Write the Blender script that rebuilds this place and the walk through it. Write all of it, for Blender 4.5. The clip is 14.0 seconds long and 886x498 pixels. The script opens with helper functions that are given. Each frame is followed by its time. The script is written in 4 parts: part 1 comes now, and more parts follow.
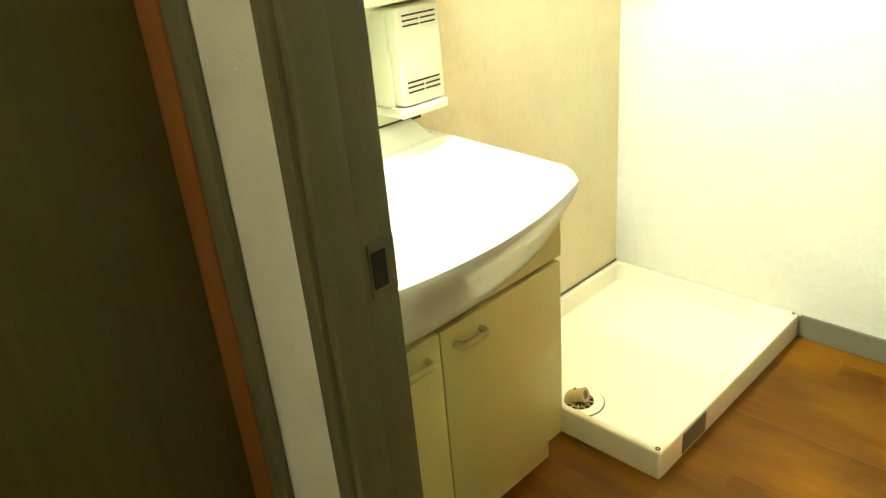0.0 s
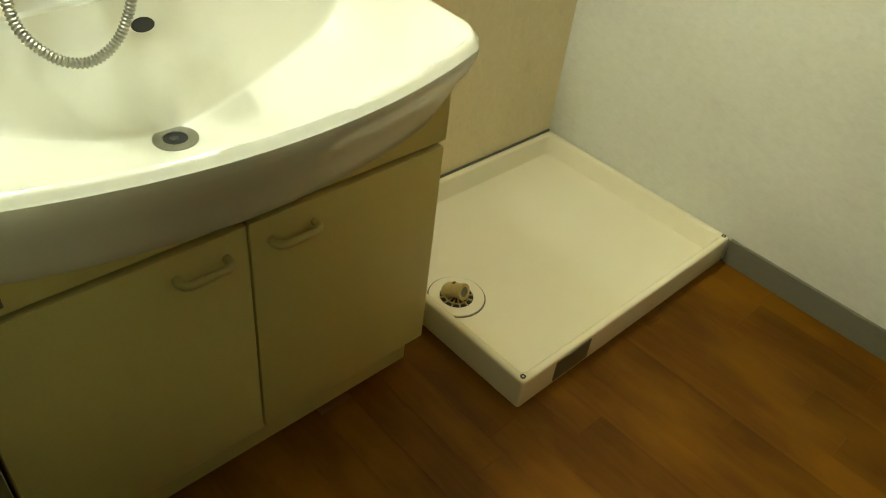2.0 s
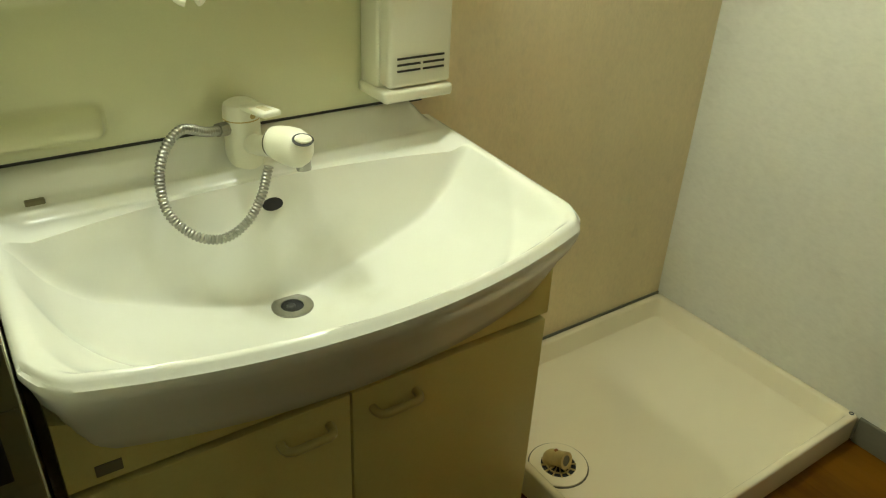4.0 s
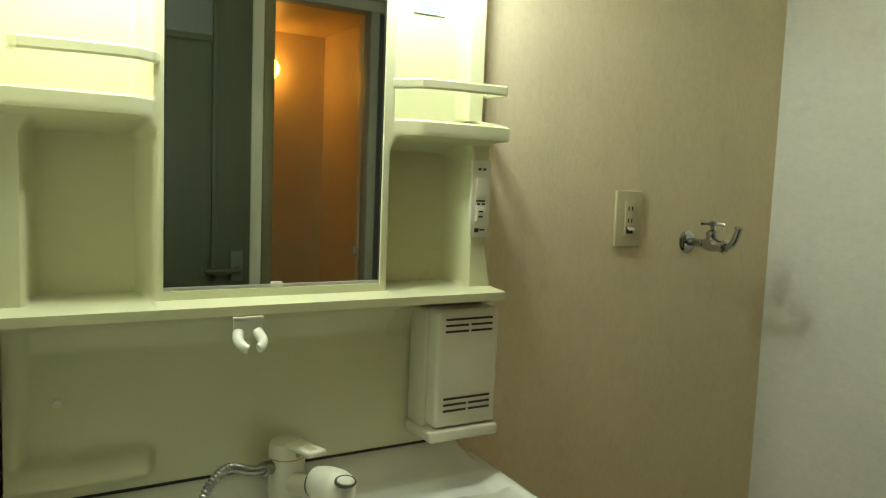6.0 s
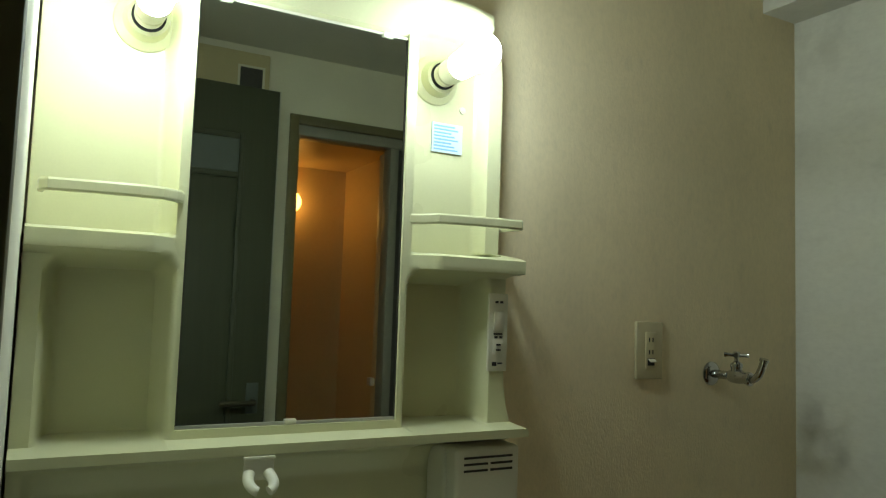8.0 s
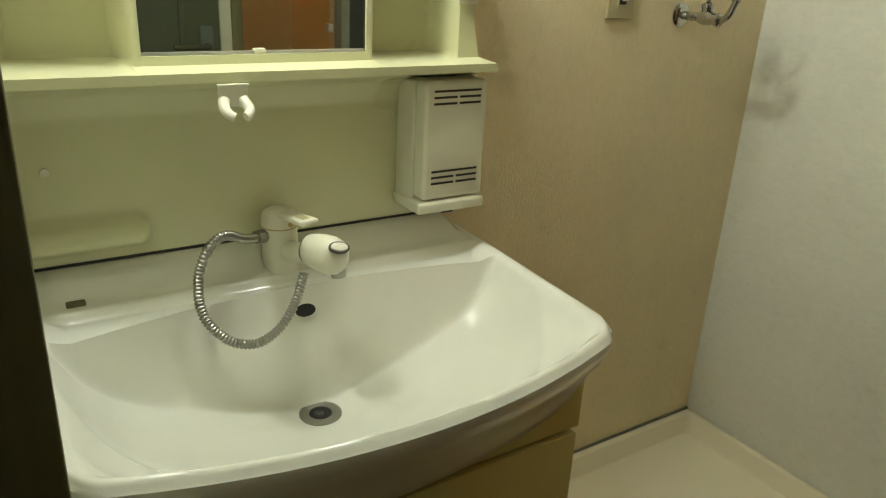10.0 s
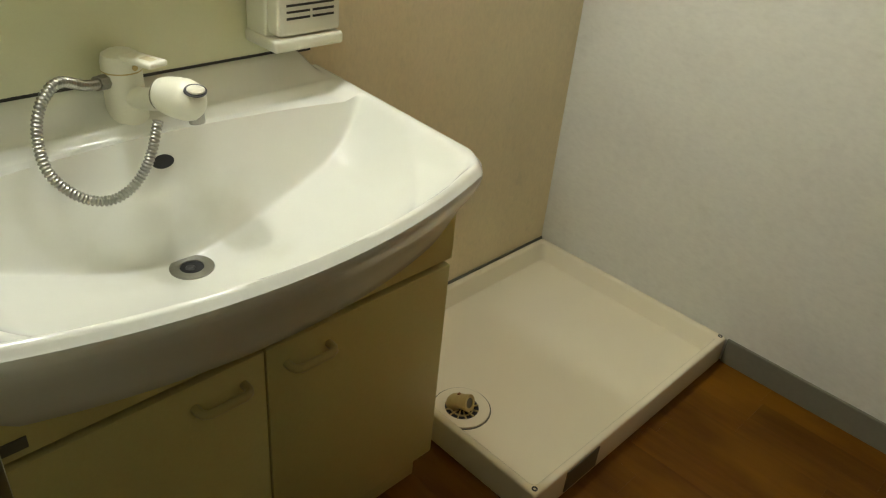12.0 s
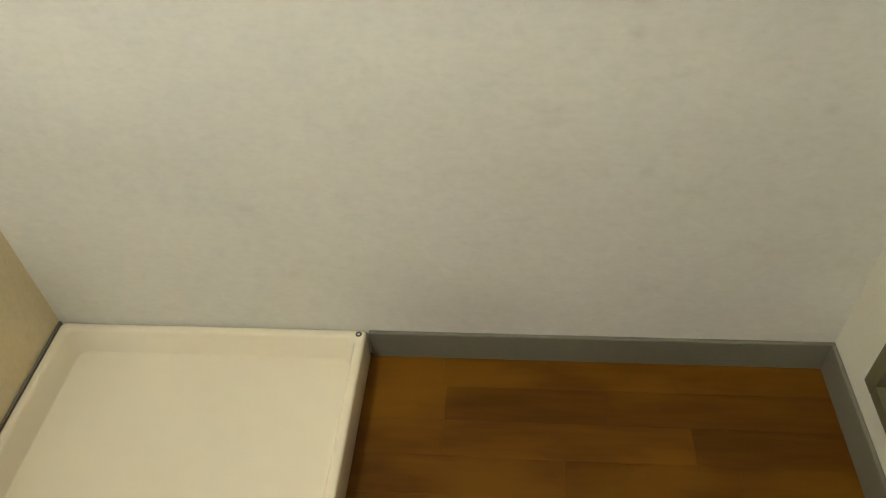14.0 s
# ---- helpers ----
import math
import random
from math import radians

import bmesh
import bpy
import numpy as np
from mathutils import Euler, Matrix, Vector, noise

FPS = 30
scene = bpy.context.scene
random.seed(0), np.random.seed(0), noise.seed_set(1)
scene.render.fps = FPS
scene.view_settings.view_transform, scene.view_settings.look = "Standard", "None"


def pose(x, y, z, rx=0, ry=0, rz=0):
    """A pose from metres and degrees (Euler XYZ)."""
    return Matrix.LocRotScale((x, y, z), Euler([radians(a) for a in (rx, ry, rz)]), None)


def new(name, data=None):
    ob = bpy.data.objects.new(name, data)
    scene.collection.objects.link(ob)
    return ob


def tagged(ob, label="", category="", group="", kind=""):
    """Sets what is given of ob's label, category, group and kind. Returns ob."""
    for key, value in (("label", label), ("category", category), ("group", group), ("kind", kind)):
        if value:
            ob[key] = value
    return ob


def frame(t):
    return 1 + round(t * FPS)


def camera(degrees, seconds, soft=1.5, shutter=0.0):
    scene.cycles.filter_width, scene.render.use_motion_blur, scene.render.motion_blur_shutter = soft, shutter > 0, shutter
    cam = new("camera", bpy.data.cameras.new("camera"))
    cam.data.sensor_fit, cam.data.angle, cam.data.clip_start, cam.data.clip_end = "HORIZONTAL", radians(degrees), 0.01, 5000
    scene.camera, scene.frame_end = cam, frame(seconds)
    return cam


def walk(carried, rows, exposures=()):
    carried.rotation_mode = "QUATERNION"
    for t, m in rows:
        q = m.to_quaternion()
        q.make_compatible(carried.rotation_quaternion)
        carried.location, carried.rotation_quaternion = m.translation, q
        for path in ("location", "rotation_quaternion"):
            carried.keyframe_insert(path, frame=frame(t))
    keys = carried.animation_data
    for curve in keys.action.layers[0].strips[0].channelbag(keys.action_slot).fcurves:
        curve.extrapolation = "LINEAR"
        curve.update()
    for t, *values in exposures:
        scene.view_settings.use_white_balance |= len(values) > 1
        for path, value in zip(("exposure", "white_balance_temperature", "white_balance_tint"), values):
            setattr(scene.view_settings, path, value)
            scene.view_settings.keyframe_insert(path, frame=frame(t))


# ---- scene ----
cam = camera(61.8, 14.0, soft=1.15)
PATH = [
    (0, pose(-0.411, -1.303, 1.275, 64.88, 4.63, -45.27)),
    (0.5, pose(-0.303, -1.271, 1.262, 61.16, 0.04, -49.59)),
    (1, pose(-0.176, -1.218, 1.247, 58.86, -1.89, -50.46)),
    (1.5, pose(-0.085, -1.183, 1.231, 54.60, -5.03, -48.19)),
    (2, pose(-0.016, -1.167, 1.213, 50.10, -5.80, -42.32)),
    (4.3, pose(0.002, -1.172, 1.273, 64.16, -2.12, -32.90)),
    (4.5, pose(0.007, -1.180, 1.263, 67.01, -2.13, -32.09)),
    (5, pose(-0.001, -1.176, 1.280, 72.09, -2.29, -31.61)),
    (5.5, pose(-0.003, -1.177, 1.297, 77.73, -2.16, -31.05)),
    (6, pose(-0.005, -1.178, 1.304, 84.76, -2.22, -30.52)),
    (6.5, pose(-0.007, -1.179, 1.313, 91.57, -2.23, -30.16)),
    (7, pose(-0.009, -1.176, 1.319, 96.67, -2.45, -29.77)),
    (7.5, pose(-0.005, -1.176, 1.320, 98.35, -2.48, -29.03)),
    (8, pose(-0.000, -1.174, 1.315, 94.50, -1.91, -29.10)),
    (8.5, pose(0.005, -1.172, 1.306, 86.79, -1.81, -29.45)),
    (9, pose(0.004, -1.162, 1.286, 79.41, -1.43, -30.28)),
    (11.5, pose(-0.073, -1.175, 1.261, 59.65, -3.91, -38.82)),
    (12, pose(-0.053, -1.147, 1.251, 58.04, -4.80, -44.39)),
    (12.5, pose(0.132, -1.085, 1.255, 54.09, -4.35, -49.81)),
    (13, pose(0.349, -1.010, 1.261, 51.26, -2.21, -57.21)),
    (13.5, pose(0.551, -0.934, 1.265, 46.13, 0.98, -69.35)),
    (13.8, pose(0.636, -0.890, 1.217, 46.95, 2.09, -80.97)),
    (14, pose(0.735, -0.923, 1.210, 45.26, 3.07, -85.63)),
]
EXPOSURES = [(0.0, 3.85, 6750, 2), (0.5, 3.05, 6900, 2), (1.0, 2.65, 7100, 2), (2.0, 2.35, 7200, 2), (4.3, 1.9, 7000, 1), (5.0, 1.6, 7000, 1),
             (5.5, 1.28, 6850, 2), (6.0, 1.15, 6500, 3), (6.5, 0.9, 6050, 2), (7.0, 0.36, 5950, 2), (7.5, 0.02, 5850, 3), (8.0, 0.18, 5950, 3),
             (8.5, 0.36, 6000, 5), (9.0, 0.78, 6700, 6), (11.3, 1.85, 6500, 19), (12.0, 1.82, 6400, 20), (13.0, 1.98, 6600, 19), (13.5, 1.92, 6800, 19),
             (14.0, 2.35, 6300, 25)]
walk(cam, PATH, EXPOSURES)

# ---- light: two lamp bulbs over the mirror, one warm lamp in the bathroom ----
world = bpy.data.worlds.new("world")
world.use_nodes = True
world.node_tree.nodes["Background"].inputs["Color"].default_value = (0.02, 0.02, 0.02, 1)
world.node_tree.nodes["Background"].inputs["Strength"].default_value = 0.05
scene.world = world
BULB_COLOR, BULB_STRENGTH = (0.93, 1.0, 0.96), 62.0
HALL_STRENGTH = 6.0
BATH_COLOR, BATH_STRENGTH = (1.0, 0.45, 0.08), 10.0


# ---- materials ----
def material(name, color, rough=0.5, metal=0.0, vary=0.08, grain=60.0, blotch=4.0, bump=0.05, tint=None, coat=0.0,
             stretch=(1, 1, 1), spec=0.5):
    m = bpy.data.materials.new(name)
    m.use_nodes = True
    nt = m.node_tree
    b = nt.nodes["Principled BSDF"]
    b.inputs["Roughness"].default_value, b.inputs["Metallic"].default_value = rough, metal
    b.inputs["Coat Weight"].default_value, b.inputs["Coat Roughness"].default_value = coat, 0.08
    b.inputs["Specular IOR Level"].default_value = spec
    co = nt.nodes.new("ShaderNodeTexCoord")
    mp = nt.nodes.new("ShaderNodeMapping")
    mp.inputs["Scale"].default_value = stretch
    nt.links.new(co.outputs["Object"], mp.inputs["Vector"])
    fine, big = nt.nodes.new("ShaderNodeTexNoise"), nt.nodes.new("ShaderNodeTexNoise")
    fine.inputs["Scale"].default_value, fine.inputs["Detail"].default_value = grain, 5
    big.inputs["Scale"].default_value, big.inputs["Detail"].default_value = blotch, 4
    for n in (fine, big):
        nt.links.new(mp.outputs["Vector"], n.inputs["Vector"])
    add = nt.nodes.new("ShaderNodeMath")
    add.operation = "ADD"
    nt.links.new(fine.outputs["Fac"], add.inputs[0])
    nt.links.new(big.outputs["Fac"], add.inputs[1])
    ramp = nt.nodes.new("ShaderNodeMapRange")
    ramp.inputs["From Min"].default_value, ramp.inputs["From Max"].default_value = 0.65, 1.35
    nt.links.new(add.outputs[0], ramp.inputs["Value"])
    mix = nt.nodes.new("ShaderNodeMix")
    mix.data_type = "RGBA"
    dark = tint or tuple(c * (1 - 2 * vary) for c in color)
    mix.inputs[6].default_value, mix.inputs[7].default_value = (*dark, 1), (*color, 1)
    nt.links.new(ramp.outputs[0], mix.inputs[0])
    nt.links.new(mix.outputs[2], b.inputs["Base Color"])
    rr = nt.nodes.new("ShaderNodeMapRange")
    rr.inputs["To Min"].default_value, rr.inputs["To Max"].default_value = max(0, rough - 0.06), min(1, rough + 0.08)
    nt.links.new(big.outputs["Fac"], rr.inputs["Value"])
    nt.links.new(rr.outputs[0], b.inputs["Roughness"])
    if bump:
        bp = nt.nodes.new("ShaderNodeBump")
        bp.inputs["Strength"].default_value, bp.inputs["Distance"].default_value = bump, 0.002
        rough_ = nt.nodes.new("ShaderNodeTexNoise")
        rough_.inputs["Scale"].default_value, rough_.inputs["Detail"].default_value = max(grain, 180.0), 4
        nt.links.new(mp.outputs["Vector"], rough_.inputs["Vector"])
        nt.links.new(rough_.outputs["Fac"], bp.inputs["Height"])
        nt.links.new(bp.outputs["Normal"], b.inputs["Normal"])
    return m


def blotched(m, spots, color):
    """Soft, ragged blotches of one colour round some places, greasy smudges by the tap among them."""
    nt = m.node_tree
    b = nt.nodes["Principled BSDF"]
    source = b.inputs["Base Color"].links[0].from_socket
    co = nt.nodes.new("ShaderNodeTexCoord")
    wob = nt.nodes.new("ShaderNodeTexNoise")
    wob.inputs["Scale"].default_value, wob.inputs["Detail"].default_value = 14.0, 4
    nt.links.new(co.outputs["Object"], wob.inputs["Vector"])
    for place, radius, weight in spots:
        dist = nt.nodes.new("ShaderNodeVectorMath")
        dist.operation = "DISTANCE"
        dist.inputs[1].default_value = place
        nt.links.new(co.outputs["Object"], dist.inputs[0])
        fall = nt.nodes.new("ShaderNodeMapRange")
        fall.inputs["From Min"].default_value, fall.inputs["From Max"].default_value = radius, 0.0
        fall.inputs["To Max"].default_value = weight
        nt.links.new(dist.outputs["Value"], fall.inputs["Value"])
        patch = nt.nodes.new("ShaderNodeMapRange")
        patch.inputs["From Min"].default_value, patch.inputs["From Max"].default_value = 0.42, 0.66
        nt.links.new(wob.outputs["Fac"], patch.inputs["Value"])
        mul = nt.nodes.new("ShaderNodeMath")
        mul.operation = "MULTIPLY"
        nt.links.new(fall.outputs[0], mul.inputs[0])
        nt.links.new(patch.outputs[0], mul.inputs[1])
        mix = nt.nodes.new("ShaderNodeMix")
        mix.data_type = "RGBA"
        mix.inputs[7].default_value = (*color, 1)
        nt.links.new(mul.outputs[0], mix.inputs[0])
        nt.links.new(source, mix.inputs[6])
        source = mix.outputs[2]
    nt.links.new(source, b.inputs["Base Color"])
    return m


def flecked(m, stretch, weight, scale=26.0, cut=0.60):
    """Sparse darker flecks and a coarse weave, drawn out along one direction."""
    nt = m.node_tree
    b = nt.nodes["Principled BSDF"]
    source = b.inputs["Base Color"].links[0].from_socket
    co, mp = nt.nodes.new("ShaderNodeTexCoord"), nt.nodes.new("ShaderNodeMapping")
    mp.inputs["Scale"].default_value = stretch
    nt.links.new(co.outputs["Object"], mp.inputs["Vector"])
    for size, low, high, amount in ((scale, cut, cut + 0.16, weight), (scale * 5, 0.42, 0.72, weight * 0.7), (scale * 0.22, 0.45, 0.75, weight * 0.6)):
        n = nt.nodes.new("ShaderNodeTexNoise")
        n.inputs["Scale"].default_value, n.inputs["Detail"].default_value = size, 4
        nt.links.new(mp.outputs["Vector"], n.inputs["Vector"])
        r = nt.nodes.new("ShaderNodeMapRange")
        r.inputs["From Min"].default_value, r.inputs["From Max"].default_value = low, high
        r.inputs["To Max"].default_value = amount
        nt.links.new(n.outputs["Fac"], r.inputs["Value"])
        mix = nt.nodes.new("ShaderNodeMix")
        mix.data_type = "RGBA"
        mix.inputs[7].default_value = (0.34, 0.31, 0.22, 1)
        nt.links.new(r.outputs[0], mix.inputs[0])
        nt.links.new(source, mix.inputs[6])
        source = mix.outputs[2]
    nt.links.new(source, b.inputs["Base Color"])
    return m


def emitter(name, color, strength):
    m = bpy.data.materials.new(name)
    m.use_nodes = True
    b = m.node_tree.nodes["Principled BSDF"]
    b.inputs["Base Color"].default_value = (*color, 1)
    b.inputs["Emission Color"].default_value = (*color, 1)
    b.inputs["Emission Strength"].default_value = strength
    return m


def wood(name, base, dark, rough=0.44, length=7.0, across=60.0):
    """Strip flooring: each strip takes its own tone, with long grain streaks."""
    m = material(name, base, rough, vary=0.12, bump=0.04, grain=across, blotch=length, tint=dark, stretch=(1, 0.09, 1), spec=0.12)
    nt = m.node_tree
    b = nt.nodes["Principled BSDF"]
    source = b.inputs["Base Color"].links[0].from_socket
    info = nt.nodes.new("ShaderNodeObjectInfo")
    hsv = nt.nodes.new("ShaderNodeHueSaturation")
    rng = nt.nodes.new("ShaderNodeMapRange")
    rng.inputs["To Min"].default_value, rng.inputs["To Max"].default_value = 0.84, 1.14
    nt.links.new(info.outputs["Random"], rng.inputs["Value"])
    nt.links.new(rng.outputs[0], hsv.inputs["Value"])
    cloud = nt.nodes.new("ShaderNodeTexNoise")
    cloud.inputs["Scale"].default_value, cloud.inputs["Detail"].default_value = 7.0, 3
    place, shrink = nt.nodes.new("ShaderNodeNewGeometry"), nt.nodes.new("ShaderNodeMapping")
    shrink.inputs["Scale"].default_value = (1, 0.45, 1)
    nt.links.new(place.outputs["Position"], shrink.inputs["Vector"])
    nt.links.new(shrink.outputs["Vector"], cloud.inputs["Vector"])
    amount = nt.nodes.new("ShaderNodeMapRange")
    amount.inputs["From Min"].default_value, amount.inputs["From Max"].default_value = 0.45, 0.65
    amount.inputs["To Max"].default_value = 0.5
    nt.links.new(cloud.outputs["Fac"], amount.inputs["Value"])
    warm = nt.nodes.new("ShaderNodeMix")
    warm.data_type = "RGBA"
    warm.inputs[7].default_value = (0.235, 0.100, 0.005, 1)
    nt.links.new(amount.outputs[0], warm.inputs[0])
    nt.links.new(source, warm.inputs[6])
    nt.links.new(warm.outputs[2], hsv.inputs["Color"])
    nt.links.new(hsv.outputs[0], b.inputs["Base Color"])
    return m


WALL_BEIGE = material("wallpaper_beige", (0.83, 0.71, 0.455), 0.85, vary=0.04, grain=45, blotch=6, bump=0.35, stretch=(1.2, 1, 0.7))
# smudges by the tap, small marks, a darker patch high in the corner
WALL_WHITE = blotched(material("wallpaper_white", (0.73, 0.715, 0.615), 0.85, vary=0.045, grain=45, blotch=5, bump=0.22, stretch=(1, 0.7, 1.1)),
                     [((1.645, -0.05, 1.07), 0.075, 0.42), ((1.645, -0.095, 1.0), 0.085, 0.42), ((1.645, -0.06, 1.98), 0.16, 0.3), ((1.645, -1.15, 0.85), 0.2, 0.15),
                      ((1.645, -1.086, 0.713), 0.016, 0.35), ((1.645, -1.242, 0.72), 0.015, 0.35), ((1.645, -1.366, 0.591), 0.016, 0.3), ((1.645, -1.129, 0.478), 0.016, 0.3), ((1.645, -0.871, 0.383), 0.015, 0.3)], (0.30, 0.28, 0.23))
flecked(WALL_BEIGE, (1, 1, 0.55), 0.15)
flecked(WALL_WHITE, (1, 0.45, 1), 0.13)
WALL_PLAIN = material("wallpaper_plain", (0.74, 0.72, 0.58), 0.85, vary=0.05, grain=240, blotch=6, bump=0.25)
CEILING = material("ceiling_paper", (0.66, 0.645, 0.54), 0.9, vary=0.05, grain=150, bump=0.2)
FLOOR_WOOD = wood("strip_floor", (0.142, 0.055, 0.004), (0.092, 0.033, 0.002))
FLOOR_BASE = material("floor_joint", (0.15, 0.065, 0.010), 0.6)
BASEBOARD = material("vinyl_baseboard", (0.185, 0.175, 0.12), 0.45, vary=0.06, grain=90)
FRAME_WOOD = material("door_frame_olive", (0.165, 0.15, 0.07), 0.5, vary=0.1, grain=110, stretch=(1, 1, 0.06), bump=0.08)
FRAME_BROWN = material("frame_brown", (0.30, 0.11, 0.022), 0.45, vary=0.15, grain=90, stretch=(1, 1, 0.05), bump=0.06)
DOOR_OLIVE = material("door_olive", (0.072, 0.082, 0.048), 0.5, vary=0.08, grain=90, stretch=(1, 1, 0.04), bump=0.06)
DOOR_DARK = material("door_dark", (0.13, 0.115, 0.022), 0.5, vary=0.15, grain=80, stretch=(1, 1, 0.04), bump=0.06)
PLASTIC = material("cream_plastic", (0.64, 0.635, 0.39), 0.28, vary=0.02, grain=300, blotch=3, bump=0.01, coat=0.2)
PLASTIC_WHITE = material("white_plastic", (0.72, 0.70, 0.55), 0.3, vary=0.02, grain=300, bump=0.01)
# first spot: water mark by the drain; the rest paint the back wall's shade
CERAMIC = blotched(material("glazed_basin", (0.69, 0.69, 0.60), 0.16, vary=0.010, grain=200, blotch=5, bump=0.0, coat=0.12),
                  [((0.47, -0.27, 0.62), 0.075, 0.35), ((0.30, -0.20, 0.62), 0.10, 0.30), ((0.45, -0.17, 0.67), 0.12, 0.22), ((0.20, -0.19, 0.70), 0.10, 0.2)], (0.42, 0.40, 0.27))
LAMINATE = material("cream_laminate", (0.58, 0.52, 0.20), 0.42, vary=0.03, grain=200, bump=0.02)
LAMINATE_SIDE = material("cream_laminate_carcass", (0.58, 0.52, 0.21), 0.5, vary=0.04, grain=180, bump=0.02)
HANDLE = material("beige_handle", (0.47, 0.40, 0.15), 0.35, vary=0.03)
PAN = material("pan_plastic", (0.84, 0.765, 0.56), 0.16, vary=0.0, grain=160, blotch=0.5, bump=0.015, coat=0.0)
TRAP = material("yellowed_trap_plastic", (0.52, 0.39, 0.14), 0.4, vary=0.1, grain=120, blotch=18)
CHROME = material("chrome", (0.52, 0.52, 0.50), 0.09, metal=1.0, vary=0.06, grain=200, bump=0.0)
STEEL = material("brushed_steel", (0.38, 0.37, 0.32), 0.30, metal=1.0, vary=0.08, grain=300, bump=0.02)
BLACK = material("black_gap", (0.012, 0.012, 0.01), 0.7)
DARK_GREY = material("dark_grey_plastic", (0.05, 0.05, 0.045), 0.45)
RUBBER = material("dark_joint", (0.03, 0.028, 0.018), 0.6)
IVORY = material("ivory_switch_plate", (0.54, 0.475, 0.28), 0.4, vary=0.03)
STICKER = material("pale_blue_sticker", (0.62, 0.74, 0.78), 0.5, vary=0.03)
STICKER_INK = material("blue_ink", (0.26, 0.48, 0.66), 0.5, vary=0.03)
GREY_LABEL = material("grey_label", (0.13, 0.12, 0.075), 0.5, vary=0.08)
BRONZE = material("dull_bronze", (0.09, 0.08, 0.042), 0.65, vary=0.1, grain=140)
ALU = material("satin_aluminium", (0.62, 0.62, 0.57), 0.35, metal=0.6, vary=0.05)
DULL_ALU = material("dull_aluminium", (0.27, 0.265, 0.21), 0.45, vary=0.06)
BATH_WALL = material("bath_wall_panel", (0.70, 0.55, 0.30), 0.4, vary=0.04, grain=60)
FROST = material("frosted_panel", (0.11, 0.135, 0.12), 0.4, vary=0.05)
BULB = emitter("lit_bulb", BULB_COLOR, BULB_STRENGTH)
HALL_GLOBE = emitter("lit_hall_globe", (1.0, 0.90, 0.72), HALL_STRENGTH)
BATH_GLOBE = emitter("lit_bath_globe", BATH_COLOR, BATH_STRENGTH)
MIRROR = bpy.data.materials.new("mirror_silver")
MIRROR.use_nodes = True
_m = MIRROR.node_tree.nodes["Principled BSDF"]
_m.inputs["Base Color"].default_value = (0.70, 0.74, 0.67, 1)
_m.inputs["Metallic"].default_value, _m.inputs["Roughness"].default_value = 1.0, 0.015


# ---- builders ----
def finish(name, bm, mat, smooth=False):
    me = bpy.data.meshes.new(name)
    bmesh.ops.recalc_face_normals(bm, faces=bm.faces[:])
    bm.to_mesh(me)
    bm.free()
    me.materials.append(mat)
    if smooth:
        me.shade_smooth()
        me.set_sharp_from_angle(angle=radians(38))
    return new(name, me)


def part(name, bm, mat, parent, label="", smooth=False):
    ob = finish(name, bm, mat, smooth)
    ob.parent = parent
    if parent is not None:
        ob.matrix_parent_inverse = parent.matrix_world.inverted()
    return tagged(ob, label)


def thing(name, at, label, category, group="", kind=""):
    ob = new(name)
    ob.empty_display_size = 0.05
    ob.location = at
    ob.matrix_world = Matrix.Translation(at)
    return tagged(ob, label, category, group, kind)


def box(x0, x1, y0, y1, z0, z1, bevel=0.0, seg=2, bm=None):
    out = bm or bmesh.new()
    made = bmesh.ops.create_cube(out, size=1.0)["verts"]
    for v in made:
        v.co = Vector(((x0 + x1) / 2 + v.co.x * (x1 - x0), (y0 + y1) / 2 + v.co.y * (y1 - y0), (z0 + z1) / 2 + v.co.z * (z1 - z0)))
    if bevel:
        edges = list({e for v in made for e in v.link_edges})
        bmesh.ops.bevel(out, geom=edges, offset=bevel, segments=seg, profile=0.5, affect="EDGES")
    return out


def lathe(profile, n=28, m=Matrix.Identity(4), bm=None):
    """Turns (radius, height) pairs about z and then moves the body by m; ends are closed."""
    out = bm or bmesh.new()
    rings = []
    for r, h in profile:
        rings.append([out.verts.new(m @ Vector((r * math.cos(2 * math.pi * i / n), r * math.sin(2 * math.pi * i / n), h))) for i in range(n)])
    for a, b in zip(rings, rings[1:]):
        for i in range(n):
            out.faces.new((a[i], a[(i + 1) % n], b[(i + 1) % n], b[i]))
    out.faces.new(rings[0])
    out.faces.new(rings[-1])
    return out


def ring(r0, r1, h0, h1, n=36, m=Matrix.Identity(4)):
    """A flat ring with a hole through it."""
    out = bmesh.new()
    rings = []
    for r, h in ((r0, h0), (r0, h1), (r1, h1), (r1, h0)):
        rings.append([out.verts.new(m @ Vector((r * math.cos(2 * math.pi * i / n), r * math.sin(2 * math.pi * i / n), h))) for i in range(n)])
    for a, b in zip(rings, rings[1:] + rings[:1]):
        for i in range(n):
            out.faces.new((a[i], a[(i + 1) % n], b[(i + 1) % n], b[i]))
    return out


def smooth_path(points, steps=12):
    """Catmull-Rom points through a few control points."""
    pts = [Vector(p) for p in points]
    pts = [2 * pts[0] - pts[1]] + pts + [2 * pts[-1] - pts[-2]]
    out = []
    for a, b, c, d in zip(pts, pts[1:], pts[2:], pts[3:]):
        for k in range(steps):
            t = k / steps
            out.append(0.5 * (2 * b + (c - a) * t + (2 * a - 5 * b + 4 * c - d) * t * t + (3 * b - a - 3 * c + d) * t ** 3))
    return out + [pts[-2]]


